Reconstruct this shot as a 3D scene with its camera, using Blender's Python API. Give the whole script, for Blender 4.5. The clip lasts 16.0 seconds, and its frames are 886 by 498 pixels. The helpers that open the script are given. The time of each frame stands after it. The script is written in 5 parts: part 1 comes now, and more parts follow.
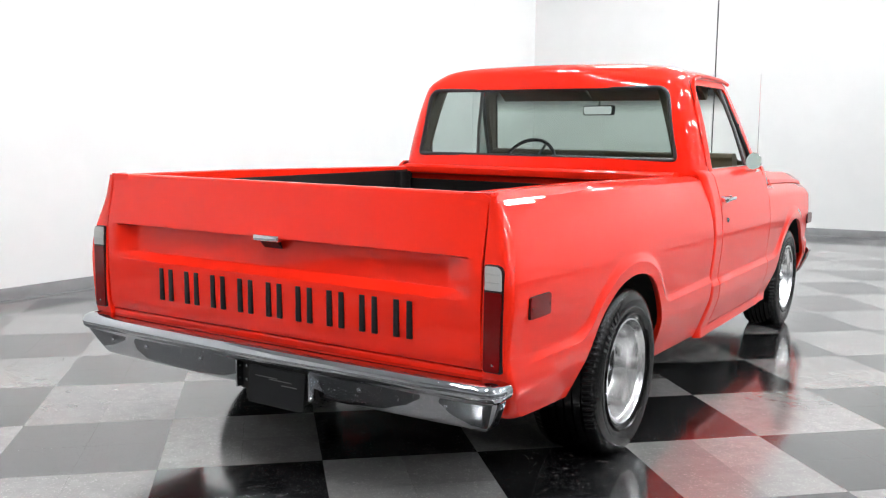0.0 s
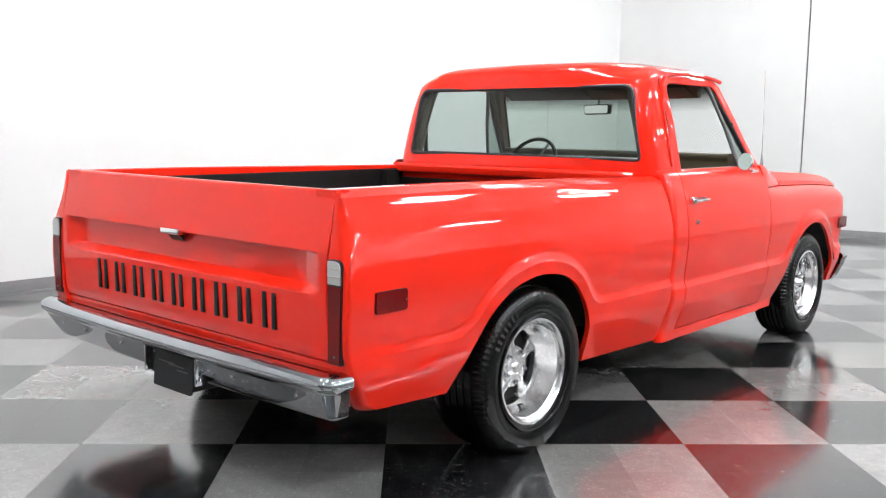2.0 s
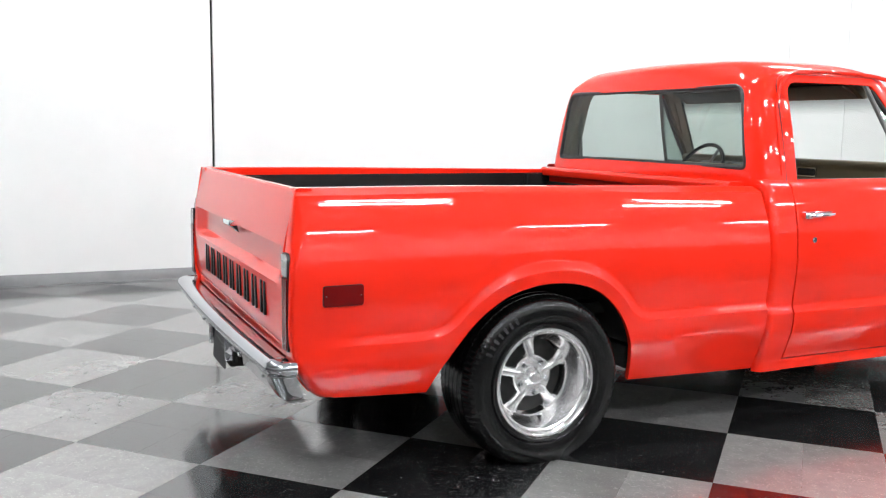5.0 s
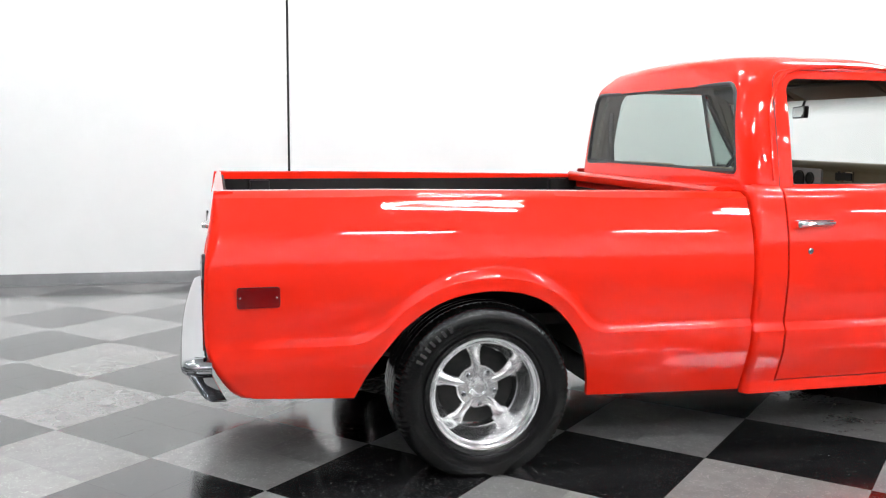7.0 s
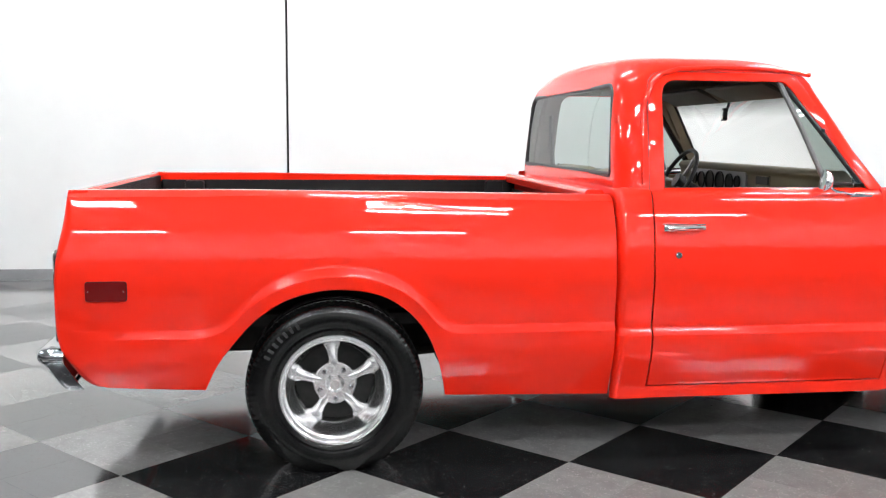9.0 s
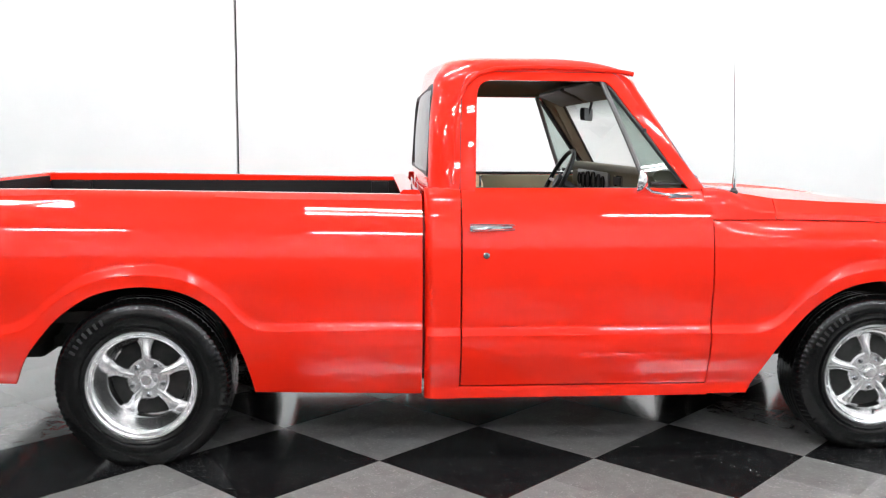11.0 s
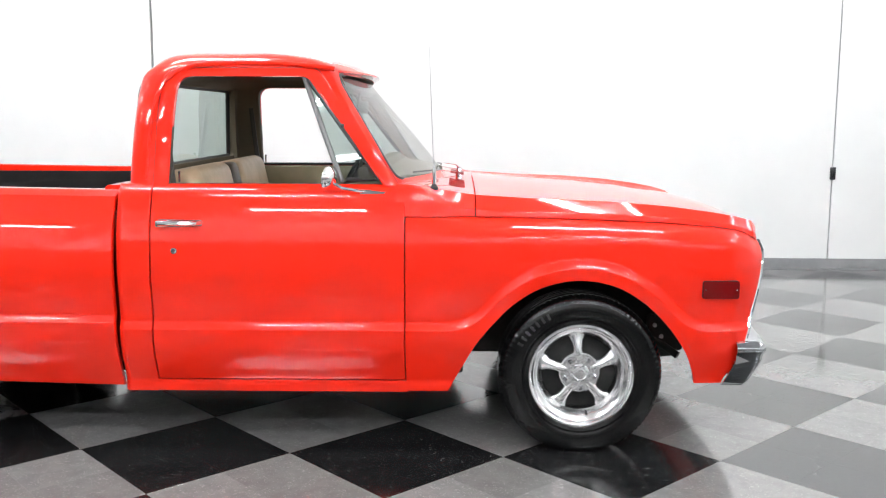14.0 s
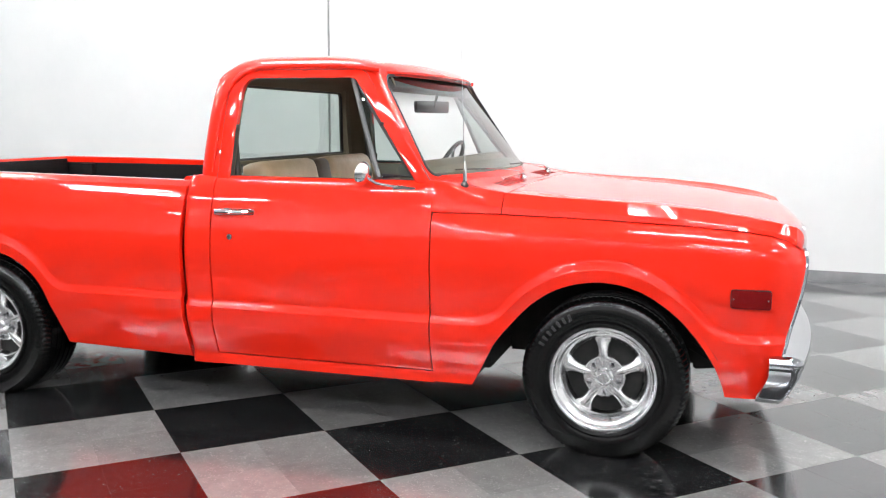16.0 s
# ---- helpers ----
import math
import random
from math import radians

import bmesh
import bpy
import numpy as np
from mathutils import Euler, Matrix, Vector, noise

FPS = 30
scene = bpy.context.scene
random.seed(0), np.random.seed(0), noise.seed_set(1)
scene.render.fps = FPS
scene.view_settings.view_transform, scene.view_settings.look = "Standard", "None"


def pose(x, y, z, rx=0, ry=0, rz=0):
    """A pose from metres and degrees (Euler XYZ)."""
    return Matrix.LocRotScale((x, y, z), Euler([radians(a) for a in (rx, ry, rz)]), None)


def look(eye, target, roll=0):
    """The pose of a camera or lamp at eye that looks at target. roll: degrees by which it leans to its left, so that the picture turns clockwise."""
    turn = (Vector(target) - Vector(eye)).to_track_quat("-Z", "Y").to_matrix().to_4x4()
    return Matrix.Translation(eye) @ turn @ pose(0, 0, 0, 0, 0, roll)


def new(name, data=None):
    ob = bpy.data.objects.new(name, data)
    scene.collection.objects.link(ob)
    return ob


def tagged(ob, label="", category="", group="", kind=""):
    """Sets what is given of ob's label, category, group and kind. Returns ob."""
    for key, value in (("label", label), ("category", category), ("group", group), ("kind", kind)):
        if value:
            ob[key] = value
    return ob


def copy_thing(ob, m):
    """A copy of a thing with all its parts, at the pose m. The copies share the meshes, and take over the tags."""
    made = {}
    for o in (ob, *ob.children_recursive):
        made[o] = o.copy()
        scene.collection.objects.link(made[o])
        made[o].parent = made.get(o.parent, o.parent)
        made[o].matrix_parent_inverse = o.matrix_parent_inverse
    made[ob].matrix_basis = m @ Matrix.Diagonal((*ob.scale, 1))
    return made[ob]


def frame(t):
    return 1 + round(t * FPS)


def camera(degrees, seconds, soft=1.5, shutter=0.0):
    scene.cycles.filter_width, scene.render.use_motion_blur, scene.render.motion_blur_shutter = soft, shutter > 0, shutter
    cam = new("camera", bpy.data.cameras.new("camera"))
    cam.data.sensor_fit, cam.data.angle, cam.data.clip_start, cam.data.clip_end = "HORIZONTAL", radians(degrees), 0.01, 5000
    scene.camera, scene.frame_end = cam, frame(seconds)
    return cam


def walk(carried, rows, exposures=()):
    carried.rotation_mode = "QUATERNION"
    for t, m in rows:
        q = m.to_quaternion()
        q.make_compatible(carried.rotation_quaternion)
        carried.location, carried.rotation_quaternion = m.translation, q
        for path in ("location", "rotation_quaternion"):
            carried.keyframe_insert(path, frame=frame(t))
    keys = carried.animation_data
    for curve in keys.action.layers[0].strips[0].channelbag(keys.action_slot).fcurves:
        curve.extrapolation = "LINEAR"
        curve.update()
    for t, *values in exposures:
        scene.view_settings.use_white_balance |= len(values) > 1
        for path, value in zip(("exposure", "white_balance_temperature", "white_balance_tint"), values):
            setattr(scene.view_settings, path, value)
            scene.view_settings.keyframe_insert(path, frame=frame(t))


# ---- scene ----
cam = camera(51.62, 16.0, soft=1.2)
PATH = [
    (0, (-2.036, -4.018, 1.261), (-1.654, -2.072, 1.005), 0.70),
    (0.5, (-1.815, -4.088, 1.264), (-1.519, -2.127, 1.009), 0.71),
    (1, (-1.589, -4.138, 1.266), (-1.370, -2.167, 1.009), 0.69),
    (1.5, (-1.354, -4.168, 1.267), (-1.204, -2.190, 1.008), 0.70),
    (2, (-1.111, -4.193, 1.269), (-1.047, -2.211, 1.009), 0.66),
    (2.5, (-0.873, -4.203, 1.266), (-0.924, -2.220, 1.009), 0.60),
    (3, (-0.643, -4.203, 1.269), (-0.815, -2.227, 1.013), 0.55),
    (3.5, (-0.423, -4.183, 1.268), (-0.736, -2.225, 1.012), 0.57),
    (4, (-0.191, -4.142, 1.275), (-0.650, -2.212, 1.017), 0.62),
    (4.5, (0.039, -4.072, 1.277), (-0.582, -2.188, 1.020), 0.79),
    (4.7, (0.137, -4.043, 1.280), (-0.534, -2.176, 1.022), 0.80),
    (6.8, (0.935, -3.588, 1.275), (-0.111, -1.902, 1.025), 0.44),
    (7, (1.011, -3.536, 1.275), (-0.057, -1.864, 1.026), 0.40),
    (7.5, (1.198, -3.410, 1.274), (0.067, -1.778, 1.028), 0.35),
    (8, (1.386, -3.286, 1.274), (0.208, -1.687, 1.031), 0.42),
    (8.5, (1.590, -3.171, 1.276), (0.375, -1.600, 1.035), 0.48),
    (8.7, (1.678, -3.122, 1.277), (0.451, -1.561, 1.035), 0.46),
    (10.8, (2.481, -2.512, 1.279), (1.148, -1.041, 1.037), 0.28),
    (11, (2.554, -2.437, 1.279), (1.218, -0.969, 1.038), 0.31),
    (11.5, (2.734, -2.259, 1.282), (1.388, -0.799, 1.039), 0.30),
    (12, (2.900, -2.088, 1.290), (1.536, -0.647, 1.041), 0.28),
    (12.5, (3.092, -1.917, 1.302), (1.714, -0.490, 1.046), 0.19),
    (13, (3.273, -1.740, 1.317), (1.879, -0.331, 1.048), 0.25),
    (13.5, (3.455, -1.541, 1.333), (2.050, -0.145, 1.055), 0.23),
    (14, (3.649, -1.338, 1.345), (2.190, 0.000, 1.062), 0.15),
    (14.5, (3.808, -1.169, 1.347), (2.275, 0.084, 1.061), 0.19),
    (15, (3.962, -1.000, 1.343), (2.349, 0.148, 1.057), 0.23),
    (15.5, (4.098, -0.836, 1.335), (2.411, 0.202, 1.054), 0.28),
    (16, (4.235, -0.660, 1.326), (2.468, 0.235, 1.050), 0.39),
]
walk(cam, [(t, look(eye, target, roll)) for t, eye, target, roll in PATH])

# ---- world, light, exposure ----
world = bpy.data.worlds.new("room_world")
scene.world = world
world.use_nodes = True
world.node_tree.nodes["Background"].inputs[0].default_value = (0.9, 0.95, 1.0, 1)
world.node_tree.nodes["Background"].inputs[1].default_value = 0.05
TUBE_STRENGTH = 158.0
scene.view_settings.exposure = 0.0

TRUCK = pose(-1.3236, 0.0189, 0, 0, 0, 46.49)
ROOM = pose(-1.345, 0.0395, 0, 0, 0, 44.6)


# ---- materials ----
def shader(name, color, rough=0.5, metal=0.0, coat=0.0, spec=0.5):
    m = bpy.data.materials.new(name)
    m.use_nodes = True
    b = m.node_tree.nodes["Principled BSDF"]
    b.inputs["Base Color"].default_value = (*color, 1)
    b.inputs["Roughness"].default_value = rough
    b.inputs["Metallic"].default_value = metal
    b.inputs["Coat Weight"].default_value = coat
    b.inputs["Coat Roughness"].default_value = 0.02
    b.inputs["Specular IOR Level"].default_value = spec
    return m


def add(m, kind, **values):
    n = m.node_tree.nodes.new(kind)
    for key, value in values.items():
        n.inputs[key.replace("_", " ")].default_value = value
    return n


def wire(m, a, out, b, inp):
    m.node_tree.links.new(a.outputs[out], b.inputs[inp])


def bsdf(m):
    return m.node_tree.nodes["Principled BSDF"]


def grain(m, scale, low, high, target="Base Color", detail=4.0, spread=(0.35, 0.65), coords="Object"):
    """Noise between two colours, or two grey values, into one input."""
    tc = add(m, "ShaderNodeTexCoord")
    nz = add(m, "ShaderNodeTexNoise", Scale=scale, Detail=detail, Roughness=0.6)
    ramp = add(m, "ShaderNodeValToRGB")
    ramp.color_ramp.elements[0].position, ramp.color_ramp.elements[1].position = spread
    ramp.color_ramp.elements[0].color = (*low, 1) if not isinstance(low, float) else (low, low, low, 1)
    ramp.color_ramp.elements[1].color = (*high, 1) if not isinstance(high, float) else (high, high, high, 1)
    wire(m, tc, coords, nz, "Vector")
    wire(m, nz, "Fac", ramp, "Fac")
    wire(m, ramp, "Color", bsdf(m), target)
    return ramp


def relief(m, scale, strength, distance=0.01, detail=4.0):
    tc = add(m, "ShaderNodeTexCoord")
    nz = add(m, "ShaderNodeTexNoise", Scale=scale, Detail=detail)
    bp = add(m, "ShaderNodeBump", Strength=strength, Distance=distance)
    wire(m, tc, "Object", nz, "Vector")
    wire(m, nz, "Fac", bp, "Height")
    wire(m, bp, "Normal", bsdf(m), "Normal")


PAINT = shader("red_paint", (0.79, 0.017, 0.005), 0.4, 0.0, 1.0, 0.05)
bsdf(PAINT).inputs["Coat Roughness"].default_value = 0.008
bsdf(PAINT).inputs["Coat IOR"].default_value = 1.44
grain(PAINT, 3.0, (0.78, 0.0165, 0.0047), (0.80, 0.0180, 0.0055))
# darker than BRIGHT: the bumpers' dark reflections are partly put into this colour
CHROME = shader("chrome", (0.50, 0.51, 0.535), 0.03, 1.0)
grain(CHROME, 30.0, 0.012, 0.04, "Roughness")
BRIGHT = shader("bright_chrome", (0.86, 0.87, 0.88), 0.06, 1.0)
grain(BRIGHT, 30.0, 0.03, 0.09, "Roughness")
ALLOY = shader("polished_alloy", (0.95, 0.95, 0.955), 0.2, 1.0)
grain(ALLOY, 25.0, 0.17, 0.25, "Roughness")
SATIN = shader("satin_metal", (0.30, 0.30, 0.31), 0.32, 0.9)
TYRE = shader("tyre_rubber", (0.0035, 0.0035, 0.0035), 0.17, 0.0, 0.0, 0.3)
grain(TYRE, 40.0, 0.14, 0.21, "Roughness")
TYREBAR = shader("worn_tyre_letter", (0.013, 0.013, 0.0125), 0.5)
POST = shader("grey_window_post", (0.13, 0.13, 0.13), 0.45, 0.2)
relief(TYRE, 180.0, 0.04, 0.002)
RUBBER = shader("black_rubber", (0.012, 0.012, 0.013), 0.45)
LINER = shader("bed_liner", (0.005, 0.0042, 0.0042), 0.6, 0.0, 0.0, 0.12)
relief(LINER, 300.0, 0.5, 0.003)
UNDER = shader("underbody_black", (0.010, 0.010, 0.010), 0.7, 0.0, 0.0, 0.3)
grain(UNDER, 12.0, (0.005, 0.005, 0.005), (0.018, 0.017, 0.016))
BLACK = shader("black_paint", (0.005, 0.005, 0.006), 0.45, 0.0, 0.0, 0.3)
LENS = shader("red_lens", (0.13, 0.0015, 0.002), 0.06, 0.0, 0.0, 0.4)
relief(LENS, 120.0, 0.08, 0.002)
CLEAR = shader("clear_lens", (0.44, 0.435, 0.42), 0.15, 0.0, 0.3)
relief(CLEAR, 90.0, 0.4, 0.003)
LEATHER = shader("tan_vinyl", (0.50, 0.36, 0.22), 0.4)
grain(LEATHER, 9.0, (0.46, 0.33, 0.20), (0.54, 0.395, 0.25))
relief(LEATHER, 160.0, 0.2, 0.002)
TRIM = shader("olive_tan_trim", (0.22, 0.18, 0.105), 0.55)
grain(TRIM, 6.0, (0.20, 0.165, 0.095), (0.25, 0.20, 0.12))
HEADLINER = shader("dark_tan_headliner", (0.115, 0.096, 0.064), 0.8)
BROWN = shader("dark_brown_vinyl", (0.085, 0.062, 0.042), 0.45)
relief(HEADLINER, 200.0, 0.3, 0.002)
DASH = shader("dark_dash", (0.035, 0.032, 0.025), 0.5)
WALL = shader("white_wall_paint", (0.665, 0.665, 0.66), 0.55)
grain(WALL, 1.3, (0.647, 0.648, 0.644), (0.683, 0.683, 0.678))
relief(WALL, 60.0, 0.06, 0.003)
CEIL = shader("grey_ceiling", (0.42, 0.42, 0.42), 0.8)
grain(CEIL, 1.1, (0.39, 0.39, 0.39), (0.45, 0.45, 0.45))
# for the unseen band that darkens reflections from the south and west
DARKBAND = shader("dark_band_grey", (0.13, 0.13, 0.135), 0.55)
grain(DARKBAND, 1.3, (0.12, 0.12, 0.125), (0.145, 0.145, 0.15))
BASE = shader("grey_vinyl_base", (0.16, 0.16, 0.165), 0.35)
grain(BASE, 5.0, (0.14, 0.14, 0.145), (0.18, 0.18, 0.185))
JAMB = shader("dark_red_jamb", (0.16, 0.004, 0.002), 0.5)
DASHTAN = shader("dark_olive_dash", (0.11, 0.092, 0.058), 0.5)
SCRIPT = shader("grey_script", (0.10, 0.10, 0.10), 0.5)
MIRROR = shader("mirror_glass", (0.82, 0.83, 0.83), 0.01, 1.0)
SEAM = shader("black_seam", (0.006, 0.006, 0.006), 0.7)
WHITE = shader("white_enamel", (0.8, 0.8, 0.8), 0.4)


def glass(name, tint, rough=0.0, steep=5.0):
    m = bpy.data.materials.new(name)
    m.use_nodes = True
    nt = m.node_tree
    nt.nodes.remove(nt.nodes["Principled BSDF"])
    out = nt.nodes["Material Output"]
    tr = add(m, "ShaderNodeBsdfTransparent", Color=(*tint, 1))
    gl = add(m, "ShaderNodeBsdfGlossy", Roughness=rough)
    lw = add(m, "ShaderNodeLayerWeight", Blend=0.5)
    pw = add(m, "ShaderNodeMath")
    pw.operation = "POWER"
    pw.inputs[1].default_value = steep
    ma = add(m, "ShaderNodeMath")
    ma.operation = "MULTIPLY_ADD"
    ma.inputs[1].default_value, ma.inputs[2].default_value = 0.9, 0.05
    mx = add(m, "ShaderNodeMixShader")
    wire(m, lw, "Facing", pw, 0)
    wire(m, pw, 0, ma, 0)
    wire(m, ma, 0, mx, 0)
    nt.links.new(tr.outputs[0], mx.inputs[1])
    nt.links.new(gl.outputs[0], mx.inputs[2])
    nt.links.new(mx.outputs[0], out.inputs["Surface"])
    return m


GLASS = glass("tinted_glass", (0.46, 0.54, 0.505))
SHADE = glass("shade_band_glass", (0.07, 0.075, 0.075), 0.0, 4.0)
# the tint fades out downwards
_tc, _sep = add(SHADE, "ShaderNodeTexCoord"), add(SHADE, "ShaderNodeSeparateXYZ")
_fade, _ramp = add(SHADE, "ShaderNodeMapRange", From_Min=1.385, From_Max=1.485), add(SHADE, "ShaderNodeValToRGB")
_ramp.color_ramp.elements[0].color, _ramp.color_ramp.elements[1].color = (0.93, 0.97, 0.95, 1), (0.05, 0.055, 0.055, 1)
wire(SHADE, _tc, "Object", _sep, 0)
wire(SHADE, _sep, "Z", _fade, "Value")
wire(SHADE, _fade, "Result", _ramp, "Fac")
SHADE.node_tree.links.new(_ramp.outputs["Color"], next(n for n in SHADE.node_tree.nodes if n.type == "BSDF_TRANSPARENT").inputs["Color"])
SCREEN = glass("windscreen_glass", (0.95, 0.98, 0.965), 0.0, 4.0)

LAMP = bpy.data.materials.new("fluorescent_tube")
LAMP.use_nodes = True
bsdf(LAMP).inputs["Emission Color"].default_value = (0.95, 0.98, 1.0, 1)
bsdf(LAMP).inputs["Emission Strength"].default_value = TUBE_STRENGTH


def tile_shader(name, low, high, fleck, amount, single):
    """Vinyl tile: mottled, with small flecks, each tile a little lighter or darker."""
    m = shader(name, low, 0.16, 0.0, 0.45, 1.0)
    bsdf(m).inputs["Coat IOR"].default_value, bsdf(m).inputs["Coat Roughness"].default_value = 1.6, 0.09
    tc = add(m, "ShaderNodeTexCoord")
    geo = add(m, "ShaderNodeObjectInfo" if single else "ShaderNodeNewGeometry")
    shift = add(m, "ShaderNodeVectorMath")
    shift.operation = "MULTIPLY_ADD"
    shift.inputs[1].default_value = (7.3, 3.1, 5.7)
    wire(m, geo, "Random" if single else "Random Per Island", shift, 0)
    wire(m, tc, "Object", shift, 2)
    nz = add(m, "ShaderNodeTexNoise", Scale=14.0, Detail=5.0, Roughness=0.7)
    wire(m, shift, 0, nz, "Vector")
    ramp = add(m, "ShaderNodeValToRGB")
    ramp.color_ramp.elements[0].position, ramp.color_ramp.elements[1].position = 0.3, 0.72
    ramp.color_ramp.elements[0].color, ramp.color_ramp.elements[1].color = (*low, 1), (*high, 1)
    wire(m, nz, "Fac", ramp, "Fac")
    fl = add(m, "ShaderNodeTexNoise", Scale=62.0, Detail=2.0, Distortion=2.0)
    wire(m, shift, 0, fl, "Vector")
    fr = add(m, "ShaderNodeValToRGB")
    fr.color_ramp.elements[0].position, fr.color_ramp.elements[1].position = amount, amount + 0.07
    wire(m, fl, "Fac", fr, "Fac")
    mix = add(m, "ShaderNodeMix")
    mix.data_type = "RGBA"
    wire(m, fr, "Color", mix, 0)
    wire(m, ramp, "Color", mix, 6)
    mix.inputs[7].default_value = (*fleck, 1)
    tone = add(m, "ShaderNodeMapRange")
    tone.inputs["To Min"].default_value, tone.inputs["To Max"].default_value = 0.86, 1.12
    wire(m, geo, "Random" if single else "Random Per Island", tone, "Value")
    mul = add(m, "ShaderNodeMix")
    mul.data_type, mul.blend_type = "RGBA", "MULTIPLY"
    mul.inputs[0].default_value = 1.0
    wire(m, mix, 2, mul, 6)
    wire(m, tone, "Result", mul, 7)
    wire(m, mul, 2, bsdf(m), "Base Color")
    big = add(m, "ShaderNodeTexNoise", Scale=2.2, Detail=5.0, Roughness=0.65)
    wire(m, tc, "Object", big, "Vector")
    rr = add(m, "ShaderNodeMapRange")
    rr.inputs["To Min"].default_value, rr.inputs["To Max"].default_value = 0.09, 0.19
    wire(m, big, "Fac", rr, "Value")
    wire(m, rr, "Result", bsdf(m), "Roughness")
    bp = add(m, "ShaderNodeBump", Strength=0.03, Distance=0.004)
    wire(m, nz, "Fac", bp, "Height")
    wire(m, bp, "Normal", bsdf(m), "Normal")
    return m


GREY_A = tile_shader("grey_vinyl_tile", (0.180, 0.177, 0.173), (0.232, 0.228, 0.222), (0.30, 0.295, 0.286), 0.60, True)
GREY_B = tile_shader("grey_vinyl_floor", (0.180, 0.177, 0.173), (0.232, 0.228, 0.222), (0.30, 0.295, 0.286), 0.60, False)
DARK_A = tile_shader("black_vinyl_tile", (0.006, 0.006, 0.0065), (0.013, 0.013, 0.014), (0.20, 0.195, 0.19), 0.645, True)
DARK_B = tile_shader("black_vinyl_floor", (0.006, 0.006, 0.0065), (0.013, 0.013, 0.014), (0.20, 0.195, 0.19), 0.645, False)


# ---- mesh tools ----
def finish(bm, name, angle=32.0):
    bm.normal_update()
    for f in bm.faces:
        f.smooth = True
    for e in bm.edges:
        if len(e.link_faces) == 2 and e.calc_face_angle(0.0) > radians(angle):
            e.smooth = False
    me = bpy.data.meshes.new(name)
    bm.to_mesh(me)
    bm.free()
    return me


def part(name, bm, material, parent, label="", angle=32.0):
    ob = new(name, finish(bm, name, angle))
    for m in material if isinstance(material, (list, tuple)) else (material,):
        ob.data.materials.append(m)
    ob.parent = parent
    if label:
        ob["label"] = label
    return ob


def thing(name, label, category, where, group="", kind=""):
    ob = new(name)
    ob.empty_display_size = 0.2
    ob.matrix_world = where
    return tagged(ob, label, category, group, kind)


def block(bm, a, b, bevel=0.0, segs=2, m=None):
    """A box between two corners, its edges rounded."""
    made = bmesh.ops.create_cube(bm, size=1.0)["verts"]
    lo, hi = Vector([min(p) for p in zip(a, b)]), Vector([max(p) for p in zip(a, b)])
    for v in made:
        v.co = Vector([lo[i] + (v.co[i] + 0.5) * (hi[i] - lo[i]) for i in range(3)])
    if m:
        bmesh.ops.transform(bm, matrix=m, verts=made)
    if bevel > 0:
        es = list({e for v in made for e in v.link_edges})
        bmesh.ops.bevel(bm, geom=es, offset=bevel, segments=segs, profile=0.5, affect="EDGES")
    return bm


def rows_mesh(bm, rows, close_u=False, close_v=False, flip=False):
    """Quads through a grid of points."""
    vs = [[bm.verts.new(p) for p in r] for r in rows]
    nu, nv = len(vs), len(vs[0])
    for i in range(nu if close_u else nu - 1):
        for j in range(nv if close_v else nv - 1):
            q = (vs[i][j], vs[(i + 1) % nu][j], vs[(i + 1) % nu][(j + 1) % nv], vs[i][(j + 1) % nv])
            bm.faces.new(q[::-1] if flip else q)
    return vs


def lathe(bm, profile, segs=64, axis="y", centre=(0, 0, 0), bump=None):
    """Turns (along, radius) pairs round an axis. bump(i, j) adds to a radius."""
    rows = []
    for i in range(segs):
        a = 2 * math.pi * i / segs
        row = []
        for j, (h, r) in enumerate(profile):
            r += bump(i, j) if bump else 0.0
            c, s = r * math.cos(a), r * math.sin(a)
            p = (c, h, s) if axis == "y" else (c, s, h) if axis == "z" else (h, c, s)
            row.append(Vector(p) + Vector(centre))
        rows.append(row)
    rows_mesh(bm, rows, close_u=True)
    bmesh.ops.recalc_face_normals(bm, faces=bm.faces)
    return bm


def sweep(bm, path, radius, segs=8, closed=False, caps=True):
    """A tube along points; radius is one number or one for each point."""
    path = [Vector(p) for p in path]
    n = len(path)
    radii = radius if isinstance(radius, (list, tuple)) else [radius] * n
    rows, side = [], None
    for i, p in enumerate(path):
        a, b = path[(i - 1) % n if closed else max(i - 1, 0)], path[(i + 1) % n if closed else min(i + 1, n - 1)]
        d = (b - a).normalized()
        if side is None:
            side = d.cross(Vector((0, 0, 1)) if abs(d.z) < 0.9 else Vector((1, 0, 0))).normalized()
        side = (side - d * side.dot(d)).normalized()
        up = d.cross(side)
        rows.append([p + (side * math.cos(t) + up * math.sin(t)) * radii[i] for t in [2 * math.pi * k / segs for k in range(segs)]])
    vs = rows_mesh(bm, rows, close_u=closed, close_v=True)
    if caps and not closed:
        bm.faces.new(vs[0][::-1])
        bm.faces.new(vs[-1])
    bmesh.ops.recalc_face_normals(bm, faces=bm.faces)
    return bm


def prism(bm, outline, a, b, axis="y"):
    """A solid of an outline in the two other axes, from a to b along one axis."""
    def at(p, h):
        return (p[0], h, p[1]) if axis == "y" else (h, p[0], p[1]) if axis == "x" else (p[0], p[1], h)
    lo = [bm.verts.new(at(p, a)) for p in outline]
    hi = [bm.verts.new(at(p, b)) for p in outline]
    n = len(outline)
    for i in range(n):
        bm.faces.new((lo[i], lo[(i + 1) % n], hi[(i + 1) % n], hi[i]))
    bm.faces.new(lo[::-1])
    bm.faces.new(hi)
    bmesh.ops.recalc_face_normals(bm, faces=bm.faces)
    return bm


